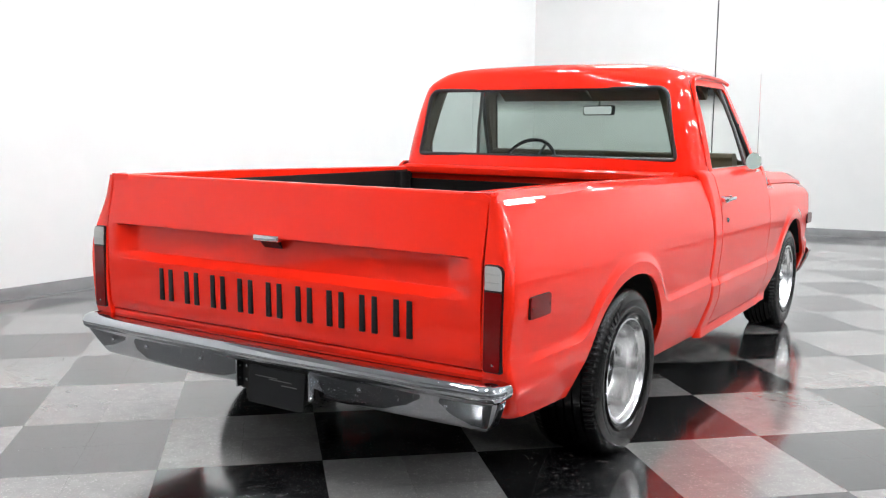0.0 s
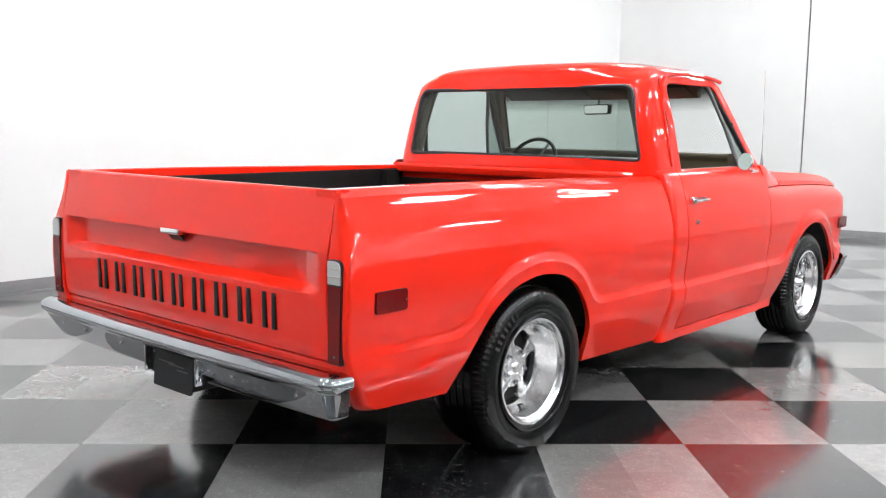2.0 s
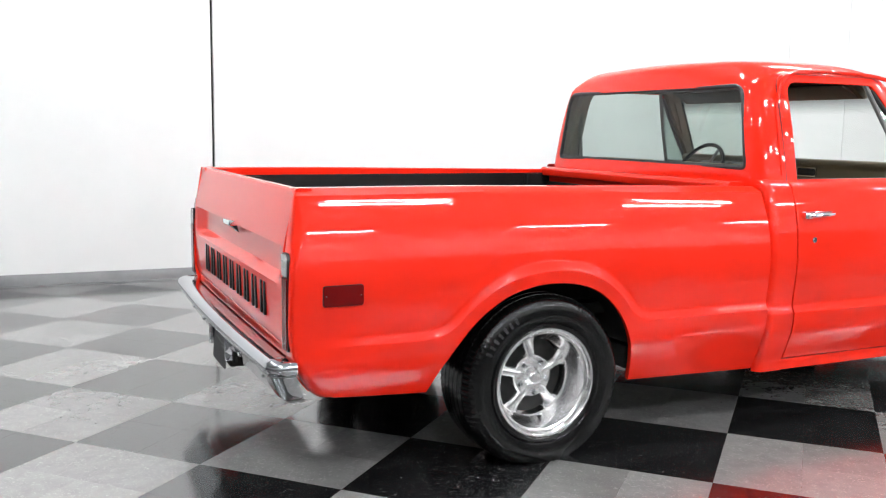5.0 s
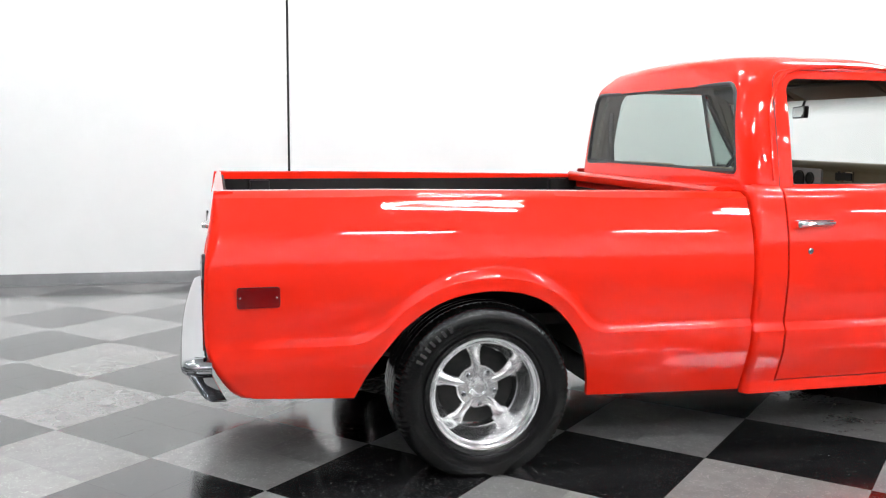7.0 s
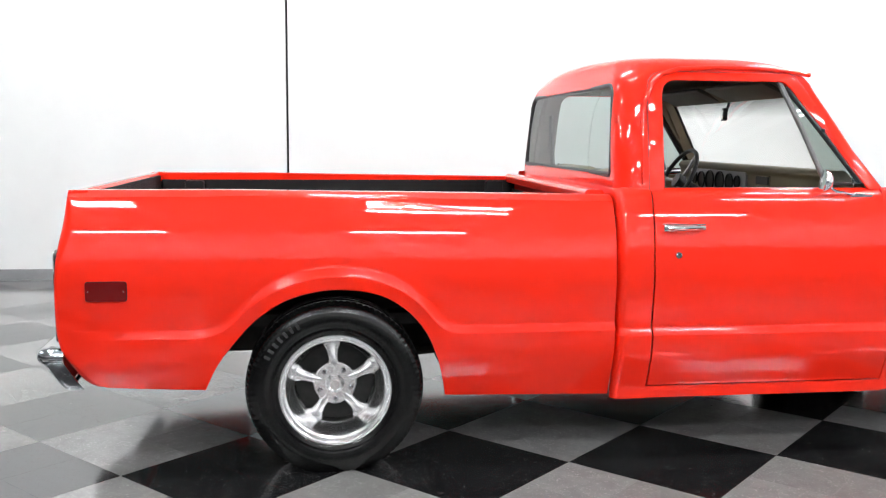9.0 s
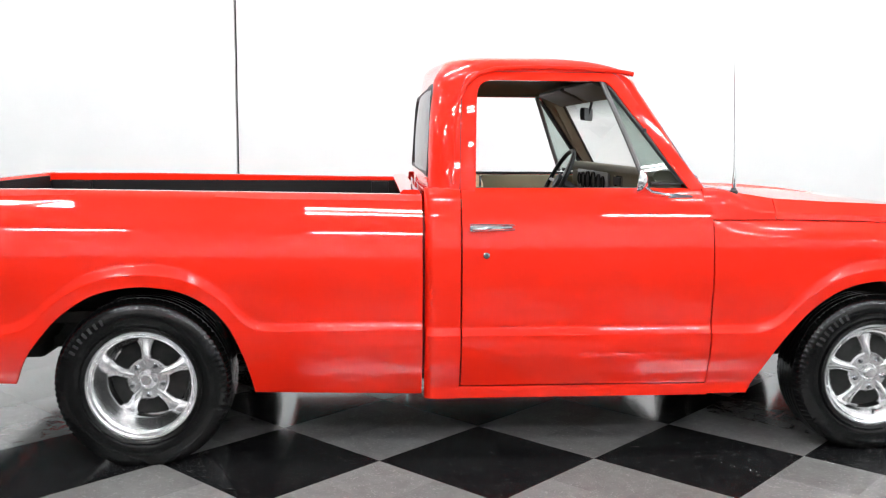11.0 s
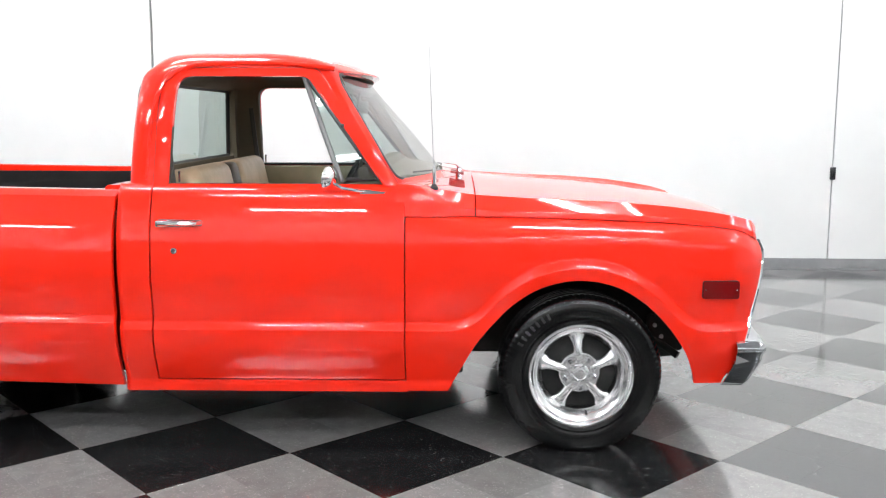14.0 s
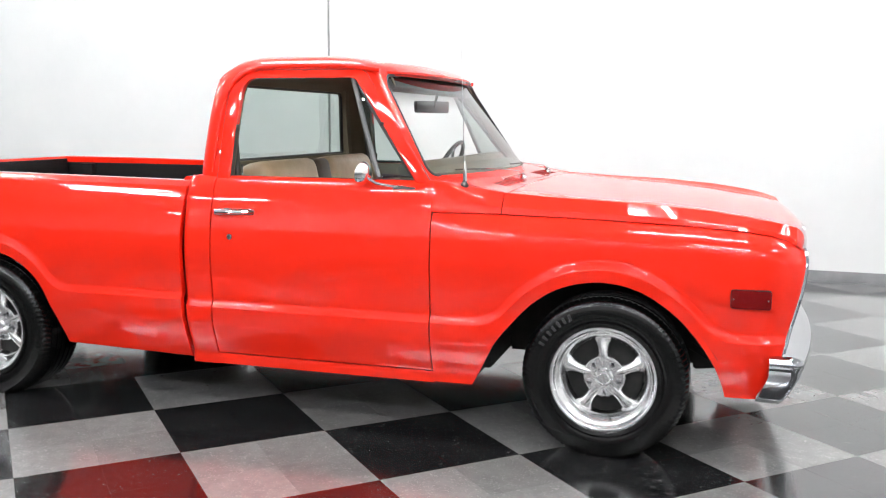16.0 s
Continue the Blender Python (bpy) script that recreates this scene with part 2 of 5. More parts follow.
def rounded(points, radius, segs=5):
    """An outline with rounded corners; radius is one number or one for each corner."""
    out, n = [], len(points)
    for i in range(n):
        p, a, b = (Vector(points[k % n]) for k in (i, i - 1, i + 1))
        r = radius[i] if isinstance(radius, (list, tuple)) else radius
        u, w = (a - p).normalized(), (b - p).normalized()
        cut = min(r, (a - p).length * 0.45, (b - p).length * 0.45)
        for k in range(segs + 1):
            t = k / segs
            out.append((p + u * cut) * (1 - t) ** 2 + p * 2 * t * (1 - t) + (p + w * cut) * t * t)
    return [tuple(q) for q in out]


def curve(points, x):
    """A smooth curve through (x, y) pairs in rising x."""
    if x <= points[0][0]:
        return points[0][1]
    for i in range(len(points) - 1):
        (x0, y0), (x1, y1) = points[i], points[i + 1]
        if x <= x1:
            a = points[i - 1] if i else points[0]
            b = points[i + 2] if i + 2 < len(points) else points[-1]
            m0 = (y1 - a[1]) / (x1 - a[0])
            m1 = (b[1] - y0) / (b[0] - x0)
            h, t = x1 - x0, (x - x0) / (x1 - x0)
            return (2 * t**3 - 3 * t**2 + 1) * y0 + (t**3 - 2 * t**2 + t) * h * m0 + (3 * t**2 - 2 * t**3) * y1 + (t**3 - t**2) * h * m1
    return points[-1][1]


def line(points, x):
    return float(np.interp(x, [p[0] for p in points], [p[1] for p in points]))


def steps(a, b, n):
    return [a + (b - a) * i / n for i in range(n + 1)]


def cut(solid, cutters):
    """The mesh that is left of a solid after closed cutters are taken away."""
    base = bpy.data.objects.new("solid", solid)
    scene.collection.objects.link(base)
    tools = []
    for c in cutters:
        o = bpy.data.objects.new("tool", c)
        scene.collection.objects.link(o)
        tools.append(o)
        mod = base.modifiers.new("cut", "BOOLEAN")
        mod.operation, mod.object, mod.solver = "DIFFERENCE", o, "EXACT"
    done = bpy.data.meshes.new_from_object(base.evaluated_get(bpy.context.evaluated_depsgraph_get()))
    for o in (base, *tools):
        me = o.data
        bpy.data.objects.remove(o)
        bpy.data.meshes.remove(me)
    bm = bmesh.new()
    bm.from_mesh(done)
    bpy.data.meshes.remove(done)
    return bm


def raw(bm):
    me = bpy.data.meshes.new("raw")
    bm.to_mesh(me)
    bm.free()
    return me


# ---- the room ----
WALL_Y, WALL_X, BACK_Y, BACK_X, HIGH, THICK = 3.86, 8.06, -8.0, -11.0, 4.3, 0.25


def wall(name, label, spans, place, seams, where=ROOM, back=()):
    """A wall of panels that stand with narrow open joints before a backing. place(u, d, z): u along it, d behind its face."""
    w = thing(name, label, "wall", where, kind="structure")
    lo, hi = spans[0], spans[-1]
    bm = block(bmesh.new(), place(lo, 0.055, 0), place(hi, THICK, HIGH))
    part("backing", bm, SEAM, w)
    for i in range(len(spans) - 1):
        g0 = seams[i] / 2 if i else 0.0
        g1 = seams[i + 1] / 2 if i + 2 < len(spans) else 0.0
        bm = block(bmesh.new(), place(spans[i] + g0, back[i] if back else 0.0, 0.0), place(spans[i + 1] - g1, 0.055, HIGH), 0.002, 1)
        part("panel", bm, WALL, w)
    return w


side_spans = [BACK_X, -6.6, -0.482, 5.645, 6.49, WALL_X]
wall("wall_north", "white painted panel wall with thin black joints", side_spans, lambda u, d, z: (u, WALL_Y + d, z), [0, 0.016, 0.020, 0.013, 0.004, 0], back=(0.0, 0.0, 0.0, 0.012, 0.012))
# the east wall runs a little off square from the corner
EAST = ROOM @ pose(WALL_X, WALL_Y, 0, 0, 0, 12.0)
wall("wall_east", "white painted panel wall with a black joint", [-12.6, -8.4, -2.42, 0.05], lambda u, d, z: (d, u, z), [0, 0.014, 0.016, 0], EAST)
for name, spans, place in (("wall_south", [BACK_X, WALL_X + 2.7], lambda u, d, z: (u, BACK_Y - d, z)), ("wall_west", [BACK_Y, WALL_Y], lambda u, d, z: (BACK_X - d, u, z))):
    w = wall(name, "unseen white wall with a dark low band added to darken reflections", spans, place, [0, 0])
    # unseen dark band added to darken low reflections, a little proud of the wall
    part("dark_band", block(bmesh.new(), place(spans[0], -0.012, 0.0), place(spans[-1], -0.002, 1.9), 0.004, 1), DARKBAND, w)

# vinyl base: upright strip with a toe that runs out on the floor
TOE = [(0.0, 0.0), (0.022, 0.0), (0.022, 0.004), (0.011, 0.012), (0.008, 0.024), (0.0075, 0.094), (0.005, 0.098), (0.0, 0.098)]


def base_strip(name, a, b, inward, where=ROOM):
    w = thing(name, "grey vinyl cove base along the wall", "baseboard", where, kind="structure")
    a, b, n = Vector(a), Vector(b), Vector(inward)
    count = max(1, round((b - a).length / 3.0))
    for i in range(count):
        p, q = a + (b - a) * (i / count), a + (b - a) * ((i + 1) / count)
        bm = bmesh.new()
        rows_mesh(bm, [[e + n * d + Vector((0, 0, z)) for d, z in TOE] for e in (p, q)], close_v=True)
        bmesh.ops.recalc_face_normals(bm, faces=bm.faces)
        part("strip", bm, BASE, w)


base_strip("baseboard", (BACK_X, WALL_Y, 0), (WALL_X - 0.03, WALL_Y, 0), (0, -1, 0))
base_strip("baseboard", (0, -11.8, 0), (0, -0.04, 0), (-1, 0, 0), EAST)

ceil = block(bmesh.new(), (BACK_X - THICK, BACK_Y - THICK, HIGH), (WALL_X + 3.0, WALL_Y + THICK, HIGH + 0.15))
o = part("ceiling", ceil, CEIL, None)
o.matrix_world = ROOM
tagged(o, "plain grey ceiling", "ceiling", kind="structure")

# small black catch on the edge of a wall panel
latch = thing("wall_catch", "small black catch on the wall panel joint", "catch", ROOM)
bm = block(bmesh.new(), (5.62, WALL_Y - 0.028, 0.81), (5.665, WALL_Y, 0.92), 0.006)
part("plate", bm, BLACK, latch)
part("lever", block(bmesh.new(), (5.63, WALL_Y - 0.05, 0.845), (5.655, WALL_Y - 0.028, 0.885), 0.005), BLACK, latch)

# fluorescent strip lights below the ceiling, in rows along the vehicle
fixture = None
for y in (-6.3, -3.9, -1.15, 0.75):
    for x in (-5.07, -2.0, 1.07, 4.14, 7.21)[1 if y < -2 else 0:]:
        # the two rows next to the north wall are set back from the others
        at = ROOM @ pose(x - (0.6 if y > -2 else 0.0), y, HIGH - 0.5)
        if fixture is None:
            fixture = thing("strip_light", "white twin-tube fluorescent strip light under the ceiling", "ceiling light", at, "strip lights")
            bm = prism(bmesh.new(), [(-0.15, 0.035), (-0.06, 0.09), (0.06, 0.09), (0.15, 0.035), (0.14, 0.03), (-0.14, 0.03)], -0.62, 0.62, "x")
            part("housing", bm, WHITE, fixture)
            for s in (-1, 1):
                part("tube", sweep(bmesh.new(), [(-0.6, 0.10 * s, 0), (0.6, 0.10 * s, 0)], 0.02, 10), LAMP, fixture)
                for e in (-1, 1):
                    part("socket", block(bmesh.new(), (0.6 * e, 0.10 * s - 0.02, -0.02), (0.622 * e, 0.10 * s + 0.02, 0.04), 0.004), WHITE, fixture)
                part("rod", sweep(bmesh.new(), [(0.45 * s, 0, 0.09), (0.45 * s, 0, 0.5)], 0.006, 6), WHITE, fixture)
        else:
            copy_thing(fixture, at)


# ---- the pickup truck; x forward from the rear axle, y to its left, z up ----
truck = thing("pickup_truck", "glossy red short-bed classic pickup truck, door windows wound down", "pickup truck", TRUCK)

# half width of the body by height: the flank, without the ledge that runs along it
BED_CREASE, CAB_CREASE = 0.532, 0.506
LOWFLANK = [(0.20, 0.975), (0.50, 0.975), (0.56, 0.9773), (0.61, 0.9820), (0.66, 0.9870), (0.71, 0.9904), (0.75, 0.9910), (0.79, 0.9882)]
SIDE = LOWFLANK + [(0.85, 0.980), (0.92, 0.963), (0.97, 0.9456), (1.01, 0.9290), (1.03, 0.9201), (1.05, 0.9110), (1.060, 0.8985), (1.067, 0.873)]
CABSIDE = LOWFLANK + [(0.85, 0.983), (0.92, 0.971), (0.98, 0.956), (1.025, 0.941), (1.054, 0.930), (1.072, 0.912), (1.082, 0.895)]
# the ledge above the crease: how far it stands out, by the height over its edge
LEDGE = [(-0.03, 0.0148), (-0.012, 0.0149), (-0.003, 0.0150), (0.0005, 0.0150), (0.002, 0.01465), (0.004, 0.0136), (0.010, 0.0102), (0.016, 0.0071), (0.024, 0.0036), (0.030, 0.0014), (0.037, 0.0002), (0.045, 0.0)]
SOFT_LEDGE = [(-0.08, 0.0146), (-0.04, 0.0122), (0.0, 0.0075), (0.04, 0.0025), (0.10, 0.0)]
# below the crease the body tucks in under itself, by the depth below the crease
TUCK = [(0.0, 0.0), (0.03, 0.0008), (0.065, 0.0042), (0.09, 0.0092), (0.135, 0.0245), (0.175, 0.0390), (0.20, 0.0490), (0.25, 0.0690), (0.28, 0.082)]
# the cab and fenders end in a narrow upright flange
CABTUCK = TUCK[:7] + [(0.218, 0.0548), (0.225, 0.0556), (0.231, 0.0540), (0.238, 0.0530), (0.262, 0.0530)]
REAR_ARCH = [(-0.504, 0.326), (-0.458, 0.422), (-0.396, 0.508), (-0.314, 0.597), (-0.212, 0.667), (-0.109, 0.701), (0.008, 0.711), (0.135, 0.692), (0.235, 0.640), (0.315, 0.555), (0.365, 0.449), (0.392, 0.353), (0.407, 0.274)]
FRONT_ARCH = [(2.399, 0.247), (2.450, 0.343), (2.505, 0.445), (2.577, 0.535), (2.665, 0.623), (2.775, 0.688), (2.913, 0.715), (3.055, 0.692), (3.176, 0.622), (3.273, 0.528), (3.345, 0.425), (3.383, 0.338), (3.398, 0.282)]


def spline(points, n=5):
    """Points along a smooth curve through the given ones."""
    out = []
    for i in range(len(points) - 1):
        p0, p1, p2, p3 = (Vector(points[max(0, min(len(points) - 1, k))]) for k in (i - 1, i, i + 1, i + 2))
        for k in range(n):
            t = k / n
            out.append(tuple(0.5 * (2 * p1 + (p2 - p0) * t + (2 * p0 - 5 * p1 + 4 * p2 - p3) * t * t + (3 * p1 - p0 - 3 * p2 + p3) * t**3)))
    return out + [points[-1]]


REAR_ARCH, FRONT_ARCH = spline(REAR_ARCH, 11), spline(FRONT_ARCH, 11)


def table(points):
    """A curve through points, as a fast lookup."""
    xs = np.linspace(points[0][0], points[-1][0], 900)
    ys = np.array([curve(points, x) for x in xs])
    return lambda x: np.interp(x, xs, ys)


side_at, cabside_at, ledge_at, soft_at, tuck_at, cabtuck_at = (table(p) for p in (SIDE, CABSIDE, LEDGE, SOFT_LEDGE, TUCK, CABTUCK))
# width of the raised band round a wheel opening
BAND = 0.047


def arch_gap(x, z, arch):
    """Distance from points of the side to the edge of a wheel opening."""
    p = np.array(arch)
    a, d = p[:-1], p[1:] - p[:-1]
    q = np.stack([np.full(len(z), x), z], 1)[:, None, :] - a[None]
    t = np.clip((q * d).sum(2) / (d * d).sum(1), 0.0, 1.0)
    return np.hypot(q[..., 0] - t * d[:, 0], q[..., 1] - t * d[:, 1]).min(1)


def over_ledge(x, z, arch, crease):
    """Height over the edge of the ledge, which runs along the crease and sweeps up round the wheel opening; and how much the crease rules."""
    u, h = z - crease, np.ones(len(z))
    if arch:
        v, k = arch_gap(x, z, arch) - BAND, 0.07
        v = np.where(v > 0.008, 0.008 + (v - 0.008) * 0.88, v)
        h = np.clip(0.5 + 0.5 * (v - u) / k, 0.0, 1.0)
        u = v * (1 - h) + u * h - k * h * (1 - h)
    return u, h


def widths(x, z, flank, tuck, arch, crease, sharp=1.0):
    """Half widths of the body at x for an array of heights."""
    u, h = over_ledge(x, z, arch, crease)
    rise = sharp * ledge_at(u) + (1 - sharp) * soft_at(u)
    return flank(z) + rise * (1 - 0.12 * (1 - h) * np.clip((z - crease) / 0.08, 0, 1)) - tuck(np.maximum(0.0, crease - z))


def heights(x, z0, z1, arch=None, crease=CAB_CREASE, low=20, mid=16, high=30):
    """Heights of the points of one column of a side panel, close together across the ledge."""
    z = np.linspace(z1, z0, 240)
    u, _ = over_ledge(x, z, arch, crease)
    za = z[np.argmax(u < 0.044)]
    zb = max(z[np.argmax(u < -0.007)], z0 + 0.01)
    return np.array(steps(z0, zb, low)[:-1] + steps(zb, za, mid)[:-1] + steps(za, z1, high))


def bed_drop(x):
    """The bed's rail lies lower towards the cab."""
    return 0.019 * max(0.0, min(1.0, (x + 0.4) / 1.46))


def bed_widths(x, z):
    k = max(0.0, min(1.0, (x + 0.98) / 0.46))
    lift = bed_drop(x)
    return widths(x, z, lambda q: side_at(q + lift * np.clip((q - 0.7) / 0.34, 0, 1)), tuck_at, REAR_ARCH, BED_CREASE, k * k * (3 - 2 * k))


def cab_widths(x, z):
    return widths(x, z, cabside_at, cabtuck_at, None, CAB_CREASE)


def bed_width(x, z):
    return float(bed_widths(x, np.array([z]))[0])


def cab_width(x, z):
    return float(cab_widths(x, np.array([z]))[0])


def skin(cols, low, high, width, s, hem=0.018, ends=(True, True)):
    """A pressed panel on one side of the body (s: -1 right, 1 left): columns at cols from low(x) to high(x), width(x, heights) from the middle,
    with hemmed edges turned in."""
    rows = []
    for x in cols:
        z0, z1 = low(x), high(x)
        col = []
        zs = heights(x, z0, z1)
        for w, z in zip(width(x, zs), zs):
            col.append((x, w, z))
        a, b = col[0], col[-1]
        col = [(a[0], a[1] - hem, a[2] + 0.002), (a[0], a[1] - 0.0035, a[2] - 0.001)] + col + [(b[0], b[1] - 0.004, b[2] + 0.001), (b[0], b[1] - hem, b[2] - 0.001)]
        rows.append(col)
    first, last = rows[0], rows[-1]
    e = 0.0015
    pre = [[(p[0] + 0.001, p[1] - hem, p[2]) for p in first], [(p[0] - e, p[1] - 0.0035, p[2]) for p in first]]
    post = [[(p[0] + e, p[1] - 0.0035, p[2]) for p in last], [(p[0] - 0.001, p[1] - hem, p[2]) for p in last]]
    rows = (pre if ends[0] else []) + rows + (post if ends[1] else [])
    bm = bmesh.new()
    rows_mesh(bm, [[(x, s * y, z) for x, y, z in r] for r in rows])
    bmesh.ops.recalc_face_normals(bm, faces=bm.faces)
    probe = max(bm.faces, key=lambda f: f.calc_area())
    if probe.normal.y * s < 0:
        bmesh.ops.reverse_faces(bm, faces=bm.faces)
    return bm


# rear edge of the bed side by height, and how the corner turns in towards the gate
TAIL = [(0.345, -0.900), (0.36, -0.925), (0.375, -0.943), (0.42, -0.972), (0.46, -0.993), (0.50, -1.010), (0.57, -1.023), (0.77, -1.020), (0.88, -1.011), (0.94, -1.001), (1.0, -0.992), (1.07, -0.981)]
# how widely the corner between side and tail is rounded
CORNER = [(0.34, 0.045), (0.44, 0.035), (0.52, 0.020), (0.80, 0.019), (0.86, 0.034), (0.93, 0.048), (1.0, 0.040), (1.07, 0.026)]


def corner_r(z):
    return max(0.008, min(curve(CORNER, z), bed_width(-1.0, z) - 0.897))


def bed_low(x):
    if x < REAR_ARCH[0][0]:
        return line([(-0.90, 0.358), (-0.86, 0.348), (-0.75, 0.340), (-0.504, 0.326)], x)
    if x <= REAR_ARCH[-1][0]:
        return line(REAR_ARCH, x)
    return line([(0.407, 0.274), (1.066, 0.256)], x)


def bed_side(s):
    cols = steps(-0.95, -0.508, 40) + [p[0] for p in REAR_ARCH] + steps(0.412, 1.066, 50)
    bm = bmesh.new()
    rows = []
    # the rounded corner into the tail, then the flat of the side
    zs = heights(-0.95, 0.352, 1.067, REAR_ARCH, BED_CREASE)
    for k in range(9):
        a = math.pi / 2 * k / 8
        col = []
        for z, w in zip(zs, bed_widths(-0.96, zs)):
            xt, r = curve(TAIL, z), corner_r(z)
            col.append((xt + r * (1 - math.sin(a)), w - r * (1 - math.cos(a)), z))
        rows.append(col)
    side = []
    for x in cols[1:]:
        zs = heights(x, bed_low(x), 1.067 - bed_drop(x), REAR_ARCH, BED_CREASE)
        # the columns next to the corner lean with the tail
        lean = max(0.0, min(1.0, (-0.80 - x) / 0.15))
        xs = [x + lean * max(0.0, curve(TAIL, z) + corner_r(z) + 0.012 * (1 - lean) - x) for z in zs]
        side.append([(q, w, z) for q, w, z in zip(xs, bed_widths(x, zs), zs)])
    grid = rows[::-1] + side
    # top roll and rail, and the hem below
    out = []
    for col in grid:
        a, b = col[0], col[-1]
        inn = min(0.083, b[1] - 0.888) if a[0] < -0.90 else 0.083
        out.append([(a[0] + (0.004 if a[0] < -0.94 else 0), a[1] - 0.022, a[2] + 0.004), (a[0], a[1] - 0.006, a[2] - 0.003)] + col + [(b[0], b[1] - 0.012, b[2] + 0.005), (b[0], b[1] - min(0.03, inn), b[2] + 0.006), (b[0], b[1] - max(inn - 0.008, min(0.03, inn)), b[2] + 0.006), (b[0], b[1] - inn, b[2] + 0.002), (b[0], b[1] - inn, b[2] - 0.04)])
    last = out[-1]
    out += [[(p[0] + 0.002, p[1] - 0.004, p[2]) for p in last], [(p[0], p[1] - 0.03, p[2]) for p in last]]
    rows_mesh(bm, [[(x, s * y, z) for x, y, z in r] for r in out])
    bmesh.ops.recalc_face_normals(bm, faces=bm.faces)
    probe = max(bm.faces, key=lambda f: f.calc_area())
    if probe.normal.y * s < 0:
        bmesh.ops.reverse_faces(bm, faces=bm.faces)
    return bm


for s in (-1, 1):
    part("bed_side", bed_side(s), PAINT, truck, "glossy red bed side with a flared wheel opening")

# bed inside: floor, walls, front panel
bm = bmesh.new()
block(bm, (-0.93, -0.80, 0.60), (1.03, 0.80, 0.62))
part("bed_floor", bm, LINER, truck, "black sprayed bed floor")
for s in (-1, 1):
    bm = bmesh.new()
    block(bm, (-0.93, s * 0.785, 0.60), (1.04, s * 0.80, 1.035), 0.004)
    for x in (-0.80, 0.86):
        block(bm, (x, s * 0.74, 0.60), (x + 0.10, s * 0.79, 1.03), 0.008)
    part("bed_inner_side", bm, LINER, truck, "black sprayed inside of the bed")
    bm = bmesh.new()
    prism(bm, rounded([(-0.50, 0.61), (-0.42, 0.86), (0.40, 0.86), (0.47, 0.61)], 0.09), s * 0.56, s * 0.79, "y")
    part("wheel_box", bm, LINER, truck, "black sprayed wheel box in the bed")
bm = block(bmesh.new(), (1.018, -0.79, 0.58), (1.028, 0.79, 0.985))
part("bed_front_liner", bm, LINER, truck, "black sprayed front wall of the bed")
bm = prism(bmesh.new(), rounded([(1.035, 0.34), (1.035, 1.014), (0.988, 1.020), (0.984, 1.058), (0.996, 1.070), (1.058, 1.070), (1.066, 1.056), (1.066, 0.34)], 0.006, 3), -0.80, 0.80, "y")
part("bed_front_panel", bm, PAINT, truck)

# tailgate: outline of its section by height, with a recessed band between slanted ends
GATE = [(0.522, -1.000), (0.53, -1.010), (0.60, -1.015), (0.72, -1.020), (0.735, -1.020), (0.865, -1.017), (0.885, -1.014), (0.93, -1.004), (1.0, -0.989), (1.05, -0.979), (1.066, -0.975)]
GH = 0.878


def gate_x(y, z):
    x = line(GATE, z)
    # the band is pressed in, deep at its top, with a long slope below and angled ends
    if 0.736 < z < 0.876 and abs(y) < 0.845:
        depth = 0.038 * min(1.0, (0.876 - z) / 0.008) * min(1.0, (z - 0.736) / 0.030)
        depth *= min(1.0, (0.845 - abs(y)) / 0.115)
        x += depth
    return x


bm = bmesh.new()
zs = sorted({round(z, 4) for z in steps(0.524, 0.736, 9) + steps(0.736, 0.766, 4) + steps(0.766, 0.868, 5) + steps(0.868, 0.876, 2) + steps(0.880, 1.066, 12)})
ys = sorted({round(y, 4) for y in steps(-GH, -0.845, 2) + steps(-0.845, -0.73, 6) + steps(-0.73, 0.73, 28) + steps(0.73, 0.845, 6) + steps(0.845, GH, 2)})
rows = []
for y in ys:
    col = [(gate_x(y, z), y, z) for z in zs]
    t, b = col[-1], col[0]
    rows.append([(b[0] + 0.03, y, b[2] + 0.002), (b[0] + 0.004, y, b[2] - 0.002)] + col + [(t[0] + 0.006, y, t[2] + 0.006), (t[0] + 0.014, y, t[2] + 0.008), (t[0] + 0.028, y, t[2] + 0.006), (t[0] + 0.032, y, t[2] - 0.002), (t[0] + 0.033, y, t[2] - 0.05)])
rows = [[(x + 0.03, y + 0.001, z) for x, y, z in rows[0]], [(x + 0.003, y - 0.002, z) for x, y, z in rows[0]]] + rows + [[(x + 0.003, y + 0.002, z) for x, y, z in rows[-1]], [(x + 0.03, y - 0.001, z) for x, y, z in rows[-1]]]
rows_mesh(bm, rows)
bmesh.ops.recalc_face_normals(bm, faces=bm.faces)
gate = part("tailgate", bm, PAINT, truck, "closed red tailgate with a recessed band and nine black marks", 28)
part("gate_inner", block(bmesh.new(), (-0.946, -0.865, 0.60), (-0.934, 0.865, 1.058), 0.004), LINER, truck, "black sprayed inner face of the tailgate")
bm = prism(bmesh.new(), rounded([(-0.935, 0.36), (-0.968, 0.40), (-0.985, 0.45), (-0.998, 0.518), (-0.93, 0.518)], 0.01), -0.90, 0.90, "y")
part("rear_pan", bm, PAINT, truck)
# nine pairs of plain black bars in place of the maker's lettering
for i in range(9):
    y = 0.535 - i * 0.1405
    z0, z1 = 0.590, 0.715
    for k in (-1, 1):
        bm = block(bmesh.new(), (-1.0235, y + k * 0.026 - 0.010, z0), (-1.000, y + k * 0.026 + 0.011, z1), 0.002)
        part("mark", bm, BLACK, gate)
bm = block(bmesh.new(), (-1.036, -0.062, 0.864), (-1.000, 0.058, 0.886), 0.005, 3)
hd = part("gate_handle", bm, BRIGHT, gate, "chrome tailgate handle")
